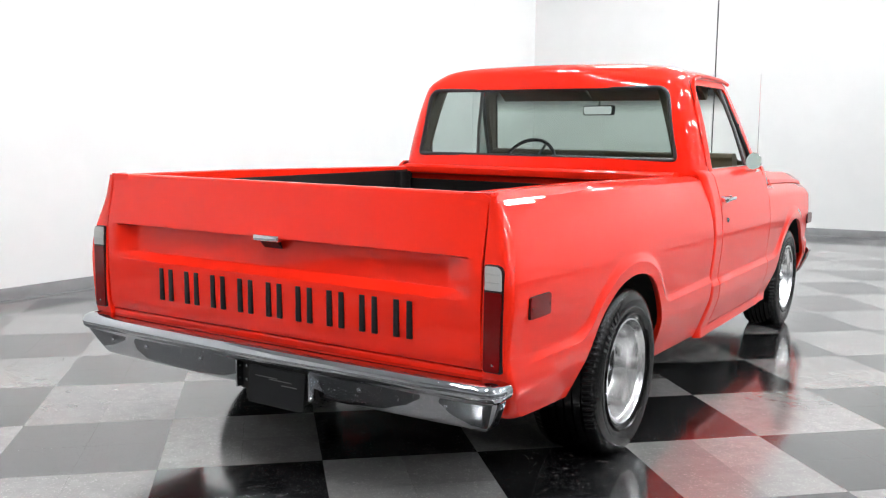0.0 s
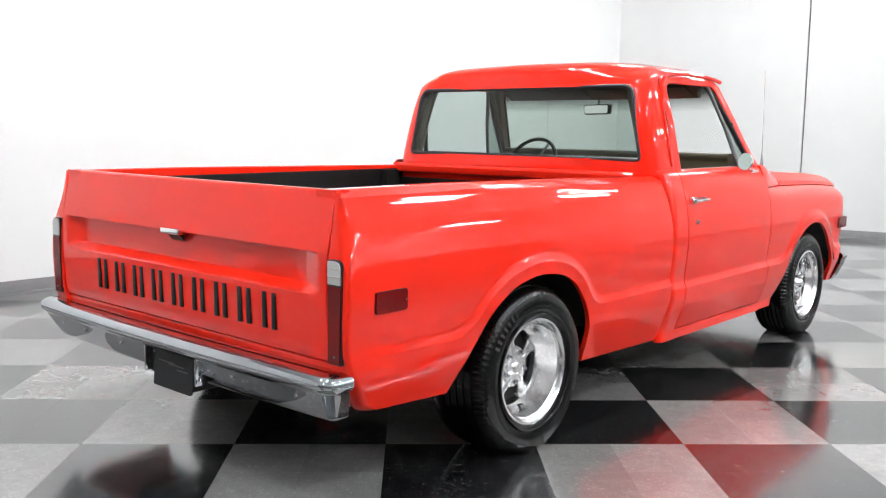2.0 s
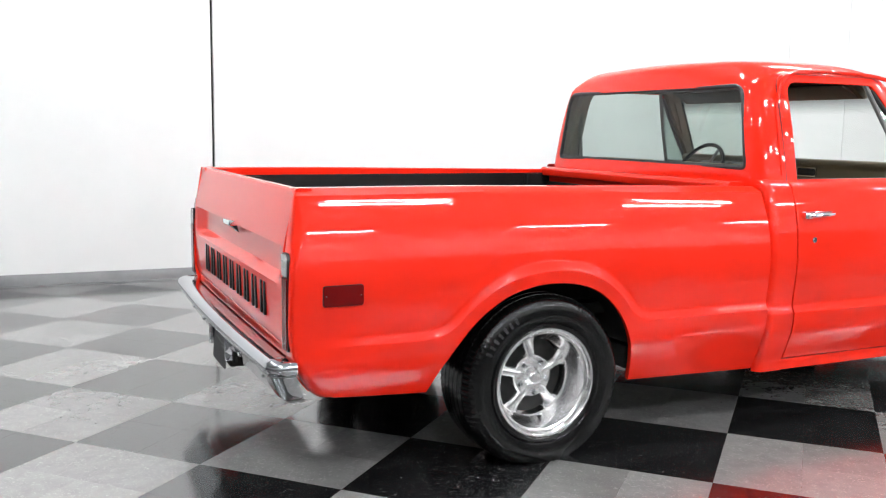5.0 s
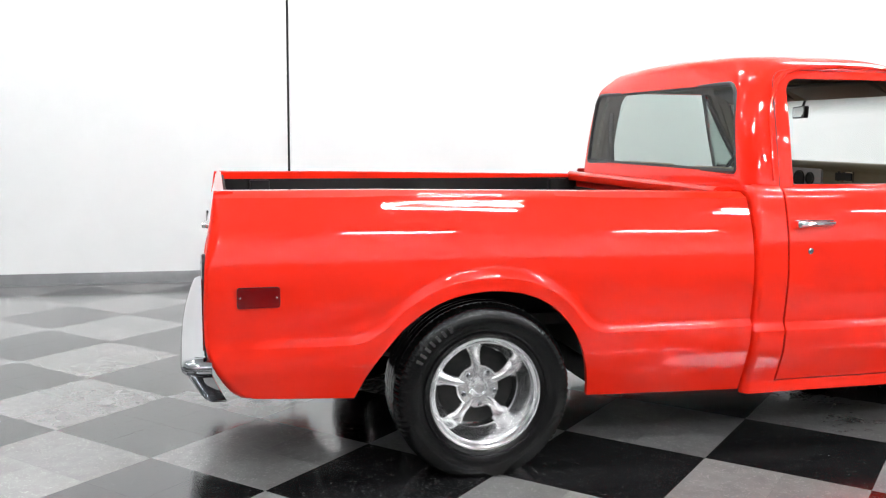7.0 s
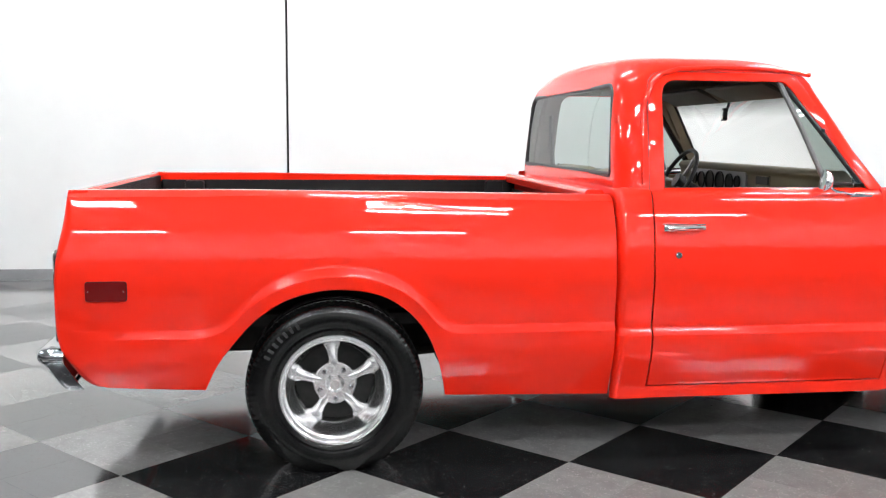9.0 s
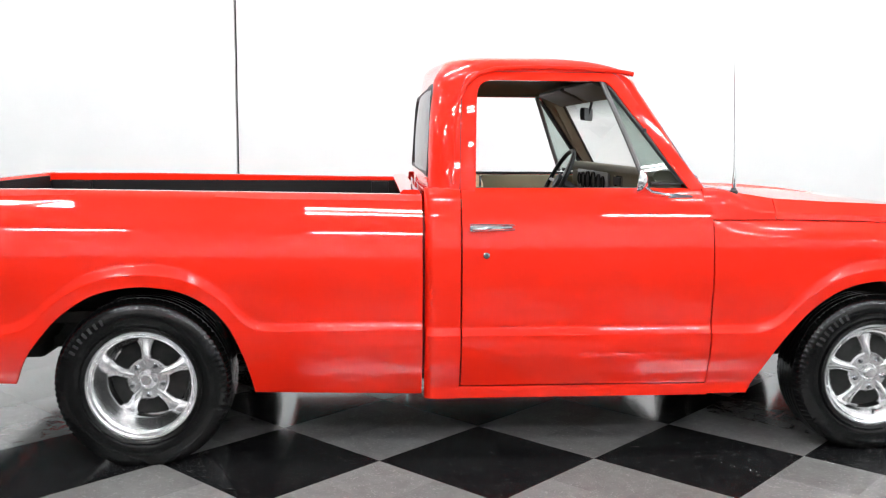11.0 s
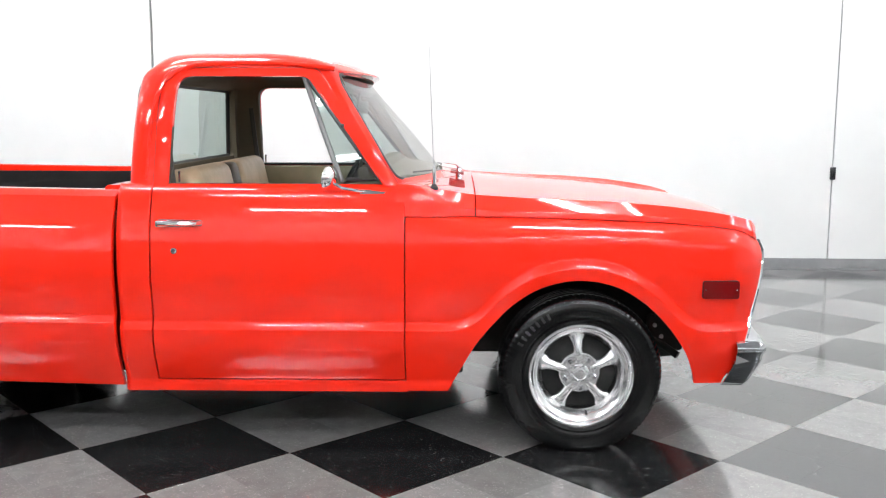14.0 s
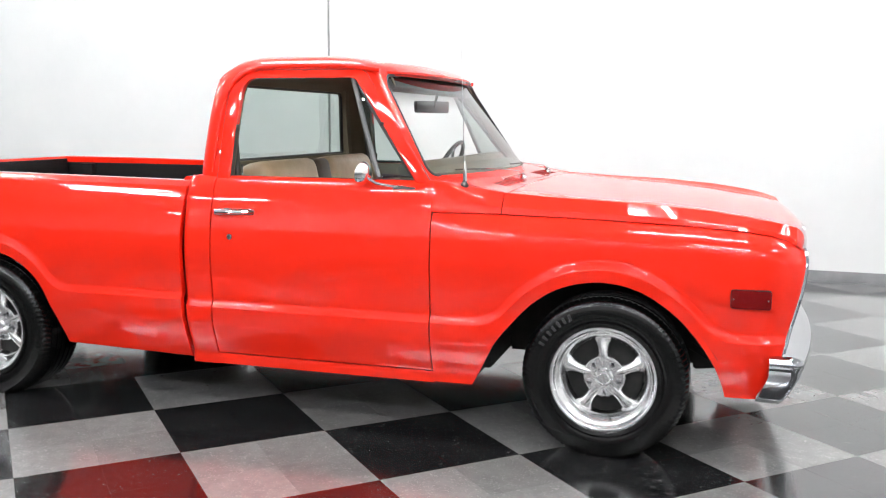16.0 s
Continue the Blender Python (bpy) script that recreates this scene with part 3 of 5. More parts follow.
bm = prism(bmesh.new(), rounded([(-1.000, 0.868), (-1.024, 0.868), (-0.990, 0.835)], 0.004), -0.045, 0.04, "y")
part("handle_recess", bm, BLACK, hd)

# corner posts between gate and bed sides, with the tail lamps in them
for s in (-1, 1):
    bm = bmesh.new()
    rows = []
    for z in steps(0.40, 1.067, 26):
        xt = curve(TAIL, z)
        w = bed_width(-0.96, z) - corner_r(z)
        inner = GH + 0.006
        w = max(w, inner + 0.012)
        rows.append([(xt + 0.05, s * inner, z), (xt + 0.004, s * inner, z), (xt, s * (inner + 0.003), z), (xt, s * w, z), (xt + 0.003, s * (w + 0.010), z)])
    rows_mesh(bm, rows)
    bmesh.ops.recalc_face_normals(bm, faces=bm.faces)
    part("corner_post", bm, PAINT, truck)
    lamp = part("tail_lamp", prism(bmesh.new(), rounded([(s * 0.8935, 0.5245), (s * 0.9615, 0.5245), (s * 0.9590, 0.8595), (s * 0.8935, 0.8595)], [0.01, 0.01, 0.032, 0.008]), -1.0245, -0.99, "x"), BLACK, truck, "upright tail lamp, red below a clear top")
    bm = prism(bmesh.new(), rounded([(s * 0.897, 0.528), (s * 0.9515, 0.528), (s * 0.9565, 0.776), (s * 0.897, 0.776)], 0.007), -1.0285, -1.0, "x")
    part("red_lens", bm, LENS, lamp)
    bm = prism(bmesh.new(), rounded([(s * 0.897, 0.782), (s * 0.9565, 0.782), (s * 0.9545, 0.856), (s * 0.897, 0.856)], [0.005, 0.005, 0.03, 0.006]), -1.0285, -1.0, "x")
    for z in (0.806, 0.831):
        block(bm, (-1.0305, s * 0.899, z), (-1.027, s * 0.951, z + 0.003), 0.001, 1)
    part("clear_lens", bm, CLEAR, lamp)
    part("screw", lathe(bmesh.new(), [(-1.0305, 0.0005), (-1.030, 0.004), (-1.027, 0.005)], 10, "x", (0, s * 0.928, 0.55)), CHROME, lamp)

# side marker lamps
for s in (-1, 1):
    for x0, x1, z0, z1 in ((-0.914, -0.764, 0.676, 0.753), (3.399, 3.548, 0.640, 0.716)):
        w = curve(SIDE, 0.70) - (0.018 if x0 > 3 else 0.0)
        outline = rounded([(x0 + 0.002, z0 + 0.002), (x1 - 0.002, z0 + 0.002), (x1 - 0.002, z1 - 0.002), (x0 + 0.002, z1 - 0.002)], 0.011)
        mk = part("side_marker", prism(bmesh.new(), outline, s * (w - 0.02), s * (w + 0.004), "y"), BLACK, truck, "small red side marker lamp")
        inner = rounded([(x0 + 0.004, z0 + 0.004), (x1 - 0.004, z0 + 0.004), (x1 - 0.004, z1 - 0.004), (x0 + 0.004, z1 - 0.004)], 0.01)
        bm = prism(bmesh.new(), inner, s * w, s * (w + 0.008), "y")
        part("lens", bm, LENS, mk)
        for e in (x0 + 0.013, x1 - 0.013):
            part("screw", lathe(bmesh.new(), [(s * (w + 0.0105), 0.0005), (s * (w + 0.010), 0.003), (s * w, 0.004)], 10, "y", (e, 0, (z0 + z1) / 2)), CHROME, mk)


# ---- bumpers ----
def bumper(profile, front, half, bow, r, wing, facing, stations, slant):
    """A pressed bumper: its section (outward, z) carried across, bowed, then round a tight corner and forward along the body."""
    out = max(p[0] for p in profile)
    plan = []
    for y in stations:
        plan.append((front - bow * (y / half) ** 2, y, 1.0, 0.0))
    x1 = plan[-1][0] - r
    edge = half - r
    for k in range(1, 9):
        a = math.pi / 2 * k / 8
        plan.append((x1 + r * math.cos(a), edge + r * math.sin(a), math.cos(a), math.sin(a)))
    for k in range(1, 5):
        plan.append((x1 - wing * k / 4, half, 0.0, 1.0))
    left = [(x, -y, nx, -ny) for x, y, nx, ny in plan[::-1] if abs(ny) > 0.001]
    rows = []
    for x, y, nx, ny in left + plan:
        row = []
        for o, z in profile:
            d = o - out
            if ny:
                d = max(d, -0.75 * r)
            # the lower face tucks in under the body, at the ends to the side as well
            q = max(0.0, min(1.0, (abs(y) - 0.80) / 0.14))
            tuck = slant * max(0.0, profile[8][1] - z)
            row.append((facing * (x + nx * d - tuck), y + ny * d - math.copysign(0.9 * q * q * (3 - 2 * q) * tuck, y), z))
        rows.append(row)
    bm = bmesh.new()
    rows_mesh(bm, rows)
    return bm


def across(half, r, marks=()):
    return sorted(set(steps(-(half - r), half - r, 36)) | set(marks))


RB = [(0.02, 0.497), (0.085, 0.503), (0.112, 0.500), (0.127, 0.492), (0.134, 0.479), (0.135, 0.466), (0.130, 0.453), (0.121, 0.445), (0.114, 0.442), (0.1130, 0.436), (0.1115, 0.420), (0.1075, 0.385), (0.102, 0.350), (0.097, 0.337), (0.088, 0.331), (0.074, 0.330)]
NOTCH = (-0.255, 0.085)
bm = bumper(RB, 1.126, 0.988, 0.024, 0.062, 0.044, -1, across(0.988, 0.062, NOTCH), 0.42)
bmesh.ops.delete(bm, geom=[f for f in bm.faces if f.calc_center_median().z < 0.437 and NOTCH[0] < f.calc_center_median().y < NOTCH[1] and f.calc_center_median().x < -1.05], context="FACES")
bmesh.ops.recalc_face_normals(bm, faces=bm.faces)
bmesh.ops.solidify(bm, geom=bm.faces[:], thickness=0.004)
bmesh.ops.recalc_face_normals(bm, faces=bm.faces)
rb = part("rear_bumper", bm, CHROME, truck, "polished chrome rear bumper", 50)
for y in (-0.79, -0.46, 0.28, 0.59, 0.80):
    x = -1.091 + 0.034 * (y / 0.988) ** 2
    part("bolt", lathe(bmesh.new(), [(x - 0.007, 0.0005), (x - 0.0065, 0.005), (x - 0.003, 0.0085), (x + 0.006, 0.009)], 12, "x", (0, y, 0.408)), CHROME, rb)
# number plate bracket in the notch
bracket = part("plate_bracket", block(bmesh.new(), (-1.068, NOTCH[0] - 0.01, 0.325), (-1.05, NOTCH[1] + 0.01, 0.452), 0.004), UNDER, truck, "black number plate bracket in the bumper")
for y in NOTCH:
    part("side_flange", block(bmesh.new(), (-1.100, y - 0.004, 0.335), (-1.06, y + 0.004, 0.438), 0.003), CHROME, bracket)
part("top_flange", block(bmesh.new(), (-1.105, NOTCH[0], 0.437), (-1.06, NOTCH[1], 0.441), 0.001), UNDER, bracket)
for z in (0.36, 0.41):
    part("screw", lathe(bmesh.new(), [(-1.073, 0.0005), (-1.072, 0.006), (-1.066, 0.007)], 10, "x", (0, 0.062, z)), CHROME, bracket)
bm = prism(bmesh.new(), rounded([(-0.225, 0.0), (0.035, 0.0), (0.035, 0.135), (-0.225, 0.135)], [0.02, 0.01, 0.006, 0.006]), 0.0, 0.004, "x")
tilt = pose(-1.094, 0, 0.290, 0, 5, 0)
bmesh.ops.transform(bm, matrix=tilt, verts=bm.verts)
pl = part("plate", bm, BLACK, bracket, "black plate with an unreadable grey script")
for a, b, z in ((-0.10, 0.005, 0.098), (-0.165, -0.06, 0.092), (-0.19, -0.12, 0.078)):
    bm = block(bmesh.new(), (-0.001, a, z), (0.001, b, z + 0.0035), 0.0005, 1)
    bmesh.ops.transform(bm, matrix=tilt, verts=bm.verts)
    part("script_bar", bm, SCRIPT, pl)

FB = [(0.02, 0.455), (0.085, 0.463), (0.112, 0.459), (0.124, 0.450), (0.129, 0.438), (0.128, 0.425), (0.121, 0.415), (0.117, 0.408), (0.114, 0.385), (0.109, 0.335), (0.103, 0.290), (0.097, 0.277), (0.086, 0.271), (0.07, 0.270)]
bm = bumper(FB, 3.765, 0.972, 0.096, 0.05, 0.078, 1, across(0.972, 0.05), 0.34)
bmesh.ops.recalc_face_normals(bm, faces=bm.faces)
bmesh.ops.solidify(bm, geom=bm.faces[:], thickness=0.004)
bmesh.ops.recalc_face_normals(bm, faces=bm.faces)
part("front_bumper", bm, CHROME, truck, "polished chrome front bumper", 50)


# ---- wheels ----
def wheel(x, s, radius, wide, lip, dish, out, hub_z):
    """A five-spoke polished wheel in a black tyre; its outer face looks along s."""
    h = wide / 2
    f = h * 0.90
    # rim: rolled lip, dish, barrel
    rim = [(f - 0.012, lip + 0.002), (f - 0.004, lip + 0.004), (f + 0.003, lip + 0.001), (f + 0.004, lip - 0.006), (f - 0.002, lip - 0.012), (f - 0.010, lip - 0.015), (f - 0.016, lip - 0.019), (f - 0.020, lip - 0.025), (f - dish * 0.55, lip - 0.036), (f - dish, lip - 0.046), (f - dish - 0.01, lip - 0.053), (f - dish - 0.06, lip - 0.054), (-h * 0.8, lip - 0.03)]
    w = part("wheel", lathe(bmesh.new(), [(s * a, r) for a, r in rim], 96), ALLOY, truck, "polished deep five-spoke wheel with a black tyre")
    w.location = (x, s * (out - wide / 2), hub_z)
    # tyre: tread with grooves, rounded shoulders, bulged sidewalls
    tr = []
    ribs = 7
    for k in range(ribs):
        a, b = -h * 0.84 + 1.68 * h * k / ribs, -h * 0.84 + 1.68 * h * (k + 1) / ribs
        crown = lambda q: radius - 0.010 * (q / (h * 0.84)) ** 4
        tr += [(a + 0.004, crown(a)), (b - 0.004, crown(b)), (b - 0.002, crown(b) - 0.007), (b + 0.002, crown(b) - 0.007)]
    tr = tr[:-2]
    wall_out = [(h * 0.89, radius - 0.018), (h * 0.955, radius - 0.036), (h * 0.99, radius - 0.058), (h, radius - 0.085), (h * 0.965, lip + 0.030), (h * 0.93, lip + 0.012), (h * 0.88, lip - 0.002), (h * 0.80, lip - 0.012)]
    prof = [(-a, r) for a, r in wall_out[::-1]] + tr + wall_out
    n_in = len(wall_out)
    lug = {n_in, n_in + 1, n_in + 4 * ribs - 4, n_in + 4 * ribs - 3, n_in - 1, len(prof) - len(wall_out)}
    def bump(i, j):
        return -0.005 if j in lug and i % 3 == 0 else 0.0
    bm = lathe(bmesh.new(), [(s * a, r) for a, r in prof], 258, "y", bump=bump)
    for v in bm.verts:
        # the load flattens the tyre on the floor and swells its sides a little
        if v.co.z < 0.0005 - hub_z:
            v.co.z = 0.0005 - hub_z
        elif v.co.z < -0.6 * radius:
            v.co.y *= 1 + 0.03 * (-v.co.z - 0.6 * radius) / (0.4 * radius)
    part("tyre", bm, TYRE, w, "black tyre with grooved tread", 40)
    bm = bmesh.new()
    for r0 in (lip + 0.022, radius - 0.072):
        lathe(bm, [(s * (h * 0.985 - 0.004), r0 - 0.004), (s * (h * 0.985 + 0.003), r0 - 0.0015), (s * (h * 0.985 + 0.003), r0 + 0.0015), (s * (h * 0.985 - 0.004), r0 + 0.004)], 96)
    part("sidewall_ring", bm, TYRE, w)
    # worn pale bars where the sidewall carries raised letters
    for k in range(7):
        a0 = math.radians(118 + 5.5 * k)
        r0, r1 = radius - 0.068, radius - 0.044
        bm = bmesh.new()
        rows = [[Vector((r * math.cos(a), s * (h * (0.995 if r == r0 else 0.985) + q), r * math.sin(a))) for a, r in ((a0, r0), (a0, r1), (a0 + 0.035, r1), (a0 + 0.035, r0))] for q in (-0.002, 0.0012)]
        vs = rows_mesh(bm, rows, close_v=True)
        bm.faces.new(vs[1])
        bmesh.ops.recalc_face_normals(bm, faces=bm.faces)
        part("raised_bar", bm, TYREBAR, w)
    # spokes
    d0 = f - dish
    for k in range(5):
        a = math.radians(90 + 72 * k + 4)
        bm = bmesh.new()
        rows = []
        R = lip - 0.046
        for q in (0.0, 0.2, 0.45, 0.7, 0.88, 1.0):
            r = 0.045 + (R - 0.045) * q
            half = curve([(0, 0.026), (0.35, 0.020), (0.6, 0.021), (0.85, 0.031), (1, 0.046)], q)
            top = d0 + curve([(0, -0.002), (0.3, 0.004), (0.6, -0.006), (1, -0.018)], q)
            deep = 0.03
            ring = [(-half, top - deep), (-half, top - 0.010), (-half * 0.72, top - 0.002), (-half * 0.25, top + 0.004), (half * 0.25, top + 0.004), (half * 0.72, top - 0.002), (half, top - 0.010), (half, top - deep)]
            rows.append([Vector((r * math.cos(a) - t * math.sin(a), s * hh, r * math.sin(a) + t * math.cos(a))) for t, hh in ring])
        rows_mesh(bm, rows, close_v=True)
        bmesh.ops.recalc_face_normals(bm, faces=bm.faces)
        part("spoke", bm, ALLOY, w, angle=45)
        b = a + math.radians(36)
        nut = lathe(bmesh.new(), [(s * (d0 + 0.022), 0.0005), (s * (d0 + 0.022), 0.007), (s * (d0 + 0.014), 0.011), (s * (d0 - 0.01), 0.012)], 6)
        bmesh.ops.translate(nut, vec=(0.062 * math.cos(b), 0, 0.062 * math.sin(b)), verts=nut.verts)
        part("lug_nut", nut, CHROME, w)
    hub = [(d0 + 0.030, 0.0005), (d0 + 0.030, 0.020), (d0 + 0.024, 0.028), (d0 + 0.010, 0.034), (d0 + 0.004, 0.038), (d0 + 0.004, 0.078), (d0 - 0.003, 0.084), (d0 - 0.03, 0.084)]
    part("hub", lathe(bmesh.new(), [(s * a, r) for a, r in hub], 40), ALLOY, w, "polished hub with a cap")
    drum = [(d0 - 0.036, 0.0005), (d0 - 0.036, 0.142), (d0 - 0.042, 0.152), (d0 - 0.10, 0.152), (d0 - 0.10, 0.0005)]
    part("brake_drum", lathe(bmesh.new(), [(s * a, r) for a, r in drum], 40), UNDER, w, "dark brake drum")
    part("valve", sweep(bmesh.new(), [(0.03, s * (f - dish + 0.0), -(lip - 0.045)), (0.028, s * (f - dish + 0.03), -(lip - 0.055))], 0.004, 8), RUBBER, w)
    return w


for s in (-1, 1):
    wheel(-0.02, s, 0.342, 0.290, 0.212, 0.105, 0.990, 0.320)
    wheel(2.935, s, 0.333, 0.235, 0.210, 0.05, 0.962, 0.318)


# ---- cab ----
# greenhouse by height: back, side of the windscreen pillar, middle of the windscreen, half width
LEVELS = [(1.04, 1.086, 2.20, 2.40, 0.905), (1.09, 1.087, 2.18, 2.365, 0.900), (1.20, 1.089, 2.115, 2.28, 0.874), (1.30, 1.093, 2.055, 2.195, 0.847), (1.40, 1.100, 1.995, 2.105, 0.817),
          (1.48, 1.110, 1.948, 2.035, 0.789), (1.53, 1.122, 1.928, 2.0, 0.769), (1.562, 1.138, 1.91, 1.98, 0.751), (1.586, 1.150, 1.855, 1.93, 0.716), (1.604, 1.172, 1.78, 1.85, 0.662), (1.617, 1.205, 1.69, 1.75, 0.585), (1.628, 1.26, 1.59, 1.64, 0.44), (1.636, 1.36, 1.50, 1.53, 0.2)]


def level(z, k):
    return curve([(l[0], l[k]) for l in LEVELS], z)


def cab_y(z):
    return level(z, 4)


def cab_ring(z, xb, xa, xf, ys):
    """Half of the cab's outline at one height, from the middle of the back round to the middle of the front."""
    # the roof is more bowed than the window below it
    k = max(0.0, min(1.0, (z - 1.505) / 0.085))
    k = k * k * (3 - 2 * k)
    r = min(0.10 + 0.08 * k, 0.4 * (xa - xb), 0.6 * ys)
    pts = [(xb - 0.025 * k + (0.010 + 0.035 * k) * (i / 8) ** 2, (ys - r) * i / 8) for i in range(8)]
    for i in range(9):
        a = math.pi / 2 * i / 8
        pts.append((xb + 0.010 + 0.010 * k + r * (1 - math.cos(a)), ys - r + r * math.sin(a)))
    x0 = pts[-1][0]
    q = min(0.012 + 0.09 * k, 0.35 * (xa - x0), 0.5 * ys)
    pts += [(x0 + (xa - q - x0) * i / 12, ys) for i in range(1, 13)]
    pts += [(xa - q + q * math.sin(a), ys - q + q * math.cos(a)) for a in (0.4, 0.8, 1.2)]
    for i in range(0, 13):
        y = (ys - q) * (1 - i / 12)
        pts.append((xf - (xf - xa - 0.004) * (y / (ys - q)) ** 2, y))
    return [(x, y, z) for x, y in pts]


def back_x(y, z):
    """The back of the cab: bowed, with rounded corners."""
    xb, ys, r = level(z, 1), level(z, 4), 0.10
    y = abs(y)
    if y < ys - r:
        return xb + 0.010 * (y / (ys - r)) ** 2
    return xb + 0.010 + r * (1 - math.cos(math.asin(min(1.0, (y - ys + r) / r))))


def cab_solid(levels):
    rings = []
    for l in levels:
        half = cab_ring(*l)
        rings.append(half + [(x, -y, z) for x, y, z in half[-2:0:-1]])
    bm = bmesh.new()
    vs = rows_mesh(bm, rings, close_v=True)
    bm.faces.new(vs[0][::-1])
    bm.faces.new(vs[-1])
    bmesh.ops.recalc_face_normals(bm, faces=bm.faces)
    return bm


zs = [1.04, 1.09, 1.145, 1.20, 1.25, 1.30, 1.35, 1.40, 1.44, 1.48, 1.508, 1.53, 1.547, 1.562, 1.576, 1.588, 1.597, 1.605, 1.613, 1.620, 1.626, 1.631, 1.635]
outer = cab_solid([(z, level(z, 1), level(z, 2), level(z, 3), level(z, 4)) for z in zs])
inner = cab_solid([(1.0 if z < 1.05 else z - 0.03 * min(1, max(0, (z - 1.45) / 0.1)), level(z, 1) + 0.04, level(z, 2) - 0.045, level(z, 3) - 0.035, max(0.06, level(z, 4) - 0.042)) for z in zs])
OPEN = [(1.275, 1.03), (1.283, 1.37), (1.292, 1.515), (1.830, 1.515), (2.150, 1.085), (2.150, 1.03)]
side_hole = prism(bmesh.new(), rounded(OPEN, [0.005, 0.2, 0.20, 0.03, 0.005, 0.005], 7), -1.5, 1.5, "y")
REARWIN = rounded([(-0.772, 1.128), (0.772, 1.128), (0.705, 1.492), (-0.705, 1.492)], [0.024, 0.024, 0.06, 0.06], 6)
rear_hole = prism(bmesh.new(), REARWIN, 0.8, 1.35, "x")
SCREENWIN = rounded([(-0.862, 1.10), (0.862, 1.10), (0.728, 1.524), (-0.728, 1.524)], 0.06, 6)
front_hole = prism(bmesh.new(), SCREENWIN, 1.78, 2.9, "x")
bm = cut(raw(outer), [raw(inner), raw(side_hole), raw(rear_hole), raw(front_hole)])
mid = Vector((1.6, 0, 1.25))
bm.normal_update()
for f in bm.faces:
    c = f.calc_center_median()
    deep = min(cab_y(c.z) - abs(c.y), c.x - back_x(c.y, c.z), level(c.z, 3) - (level(c.z, 3) - level(c.z, 2)) * (c.y / cab_y(c.z)) ** 2 - c.x) if c.z < 1.535 else 0.0
    f.material_index = 1 if (c - mid).dot(f.normal) < -0.02 or deep > 0.012 else 0
part("cab_shell", bm, [PAINT, HEADLINER], truck, "red cab roof and pillars", 35)

# roof lip over the windscreen
bm = bmesh.new()
rows = []
for i in range(25):
    y = -0.70 + 1.40 * i / 24
    x = 2.012 - 0.080 * (y / 0.72) ** 2 - 0.014 * (y / 0.72) ** 8
    lip = 0.028 - 0.014 * (y / 0.70) ** 2
    rows.append([(x - 0.08, y, 1.592 - 0.02 * (y / 0.7) ** 4), (x - 0.03, y, 1.577 - 0.016 * (y / 0.7) ** 4), (x, y, 1.560 - 0.012 * (y / 0.7) ** 4), (x + lip, y, 1.545 - 0.006 * (y / 0.7) ** 4), (x + lip, y, 1.537 - 0.006 * (y / 0.7) ** 4), (x - 0.004, y, 1.527)])
rows_mesh(bm, rows)
bmesh.ops.recalc_face_normals(bm, faces=bm.faces)
part("roof_lip", bm, PAINT, truck)

# glass and its rubber
def screen_x(y, z):
    ys, xa, xf = level(z, 4), level(z, 2), level(z, 3)
    return xf - (xf - xa) * (y / ys) ** 2


bm = bmesh.new()
rows_mesh(bm, [[(screen_x(q * (0.864 - 0.134 * (z - 1.10) / 0.424), z) - 0.014, q * (0.866 - 0.134 * (z - 1.10) / 0.424), z) for q in steps(-1, 1, 20)] for z in steps(1.097, 1.385, 9)])
o = part("windscreen", bm, SCREEN, truck, "clear tinted windscreen")
o.visible_shadow = False
bm = bmesh.new()
rows_mesh(bm, [[(screen_x(q * (0.864 - 0.134 * (z - 1.10) / 0.424), z) - 0.014, q * (0.866 - 0.134 * (z - 1.10) / 0.424), z) for q in steps(-1, 1, 20)] for z in steps(1.385, 1.526, 6)])
o = part("shade_band", bm, SHADE, o, "dark tinted band along the top of the windscreen")
o.visible_shadow = False
bm = bmesh.new()
rows_mesh(bm, [[(back_x(q * (0.774 - 0.067 * (z - 1.128) / 0.364), z) + 0.005, q * (0.774 - 0.067 * (z - 1.128) / 0.364), z) for q in steps(-1, 1, 20)] for z in steps(1.125, 1.494, 8)])
o = part("rear_window", bm, GLASS, truck, "tinted rear window in black rubber")
o.visible_shadow = False
bm = sweep(bmesh.new(), [(back_x(y, z) + 0.006, y, z) for y, z in REARWIN], 0.0115, 10, closed=True)
part("rear_window_rubber", bm, RUBBER, truck, "black rubber window seal")
bm = sweep(bmesh.new(), [(screen_x(y, z) - 0.002, y, z) for y, z in SCREENWIN], 0.0065, 8, closed=True)
part("windscreen_rubber", bm, RUBBER, truck, "black rubber window seal")

# cab back below the window and lower cab corners
bm = block(bmesh.new(), (1.085, -0.905, 0.35), (1.115, 0.905, 1.06))
part("cab_back", bm, PAINT, truck)


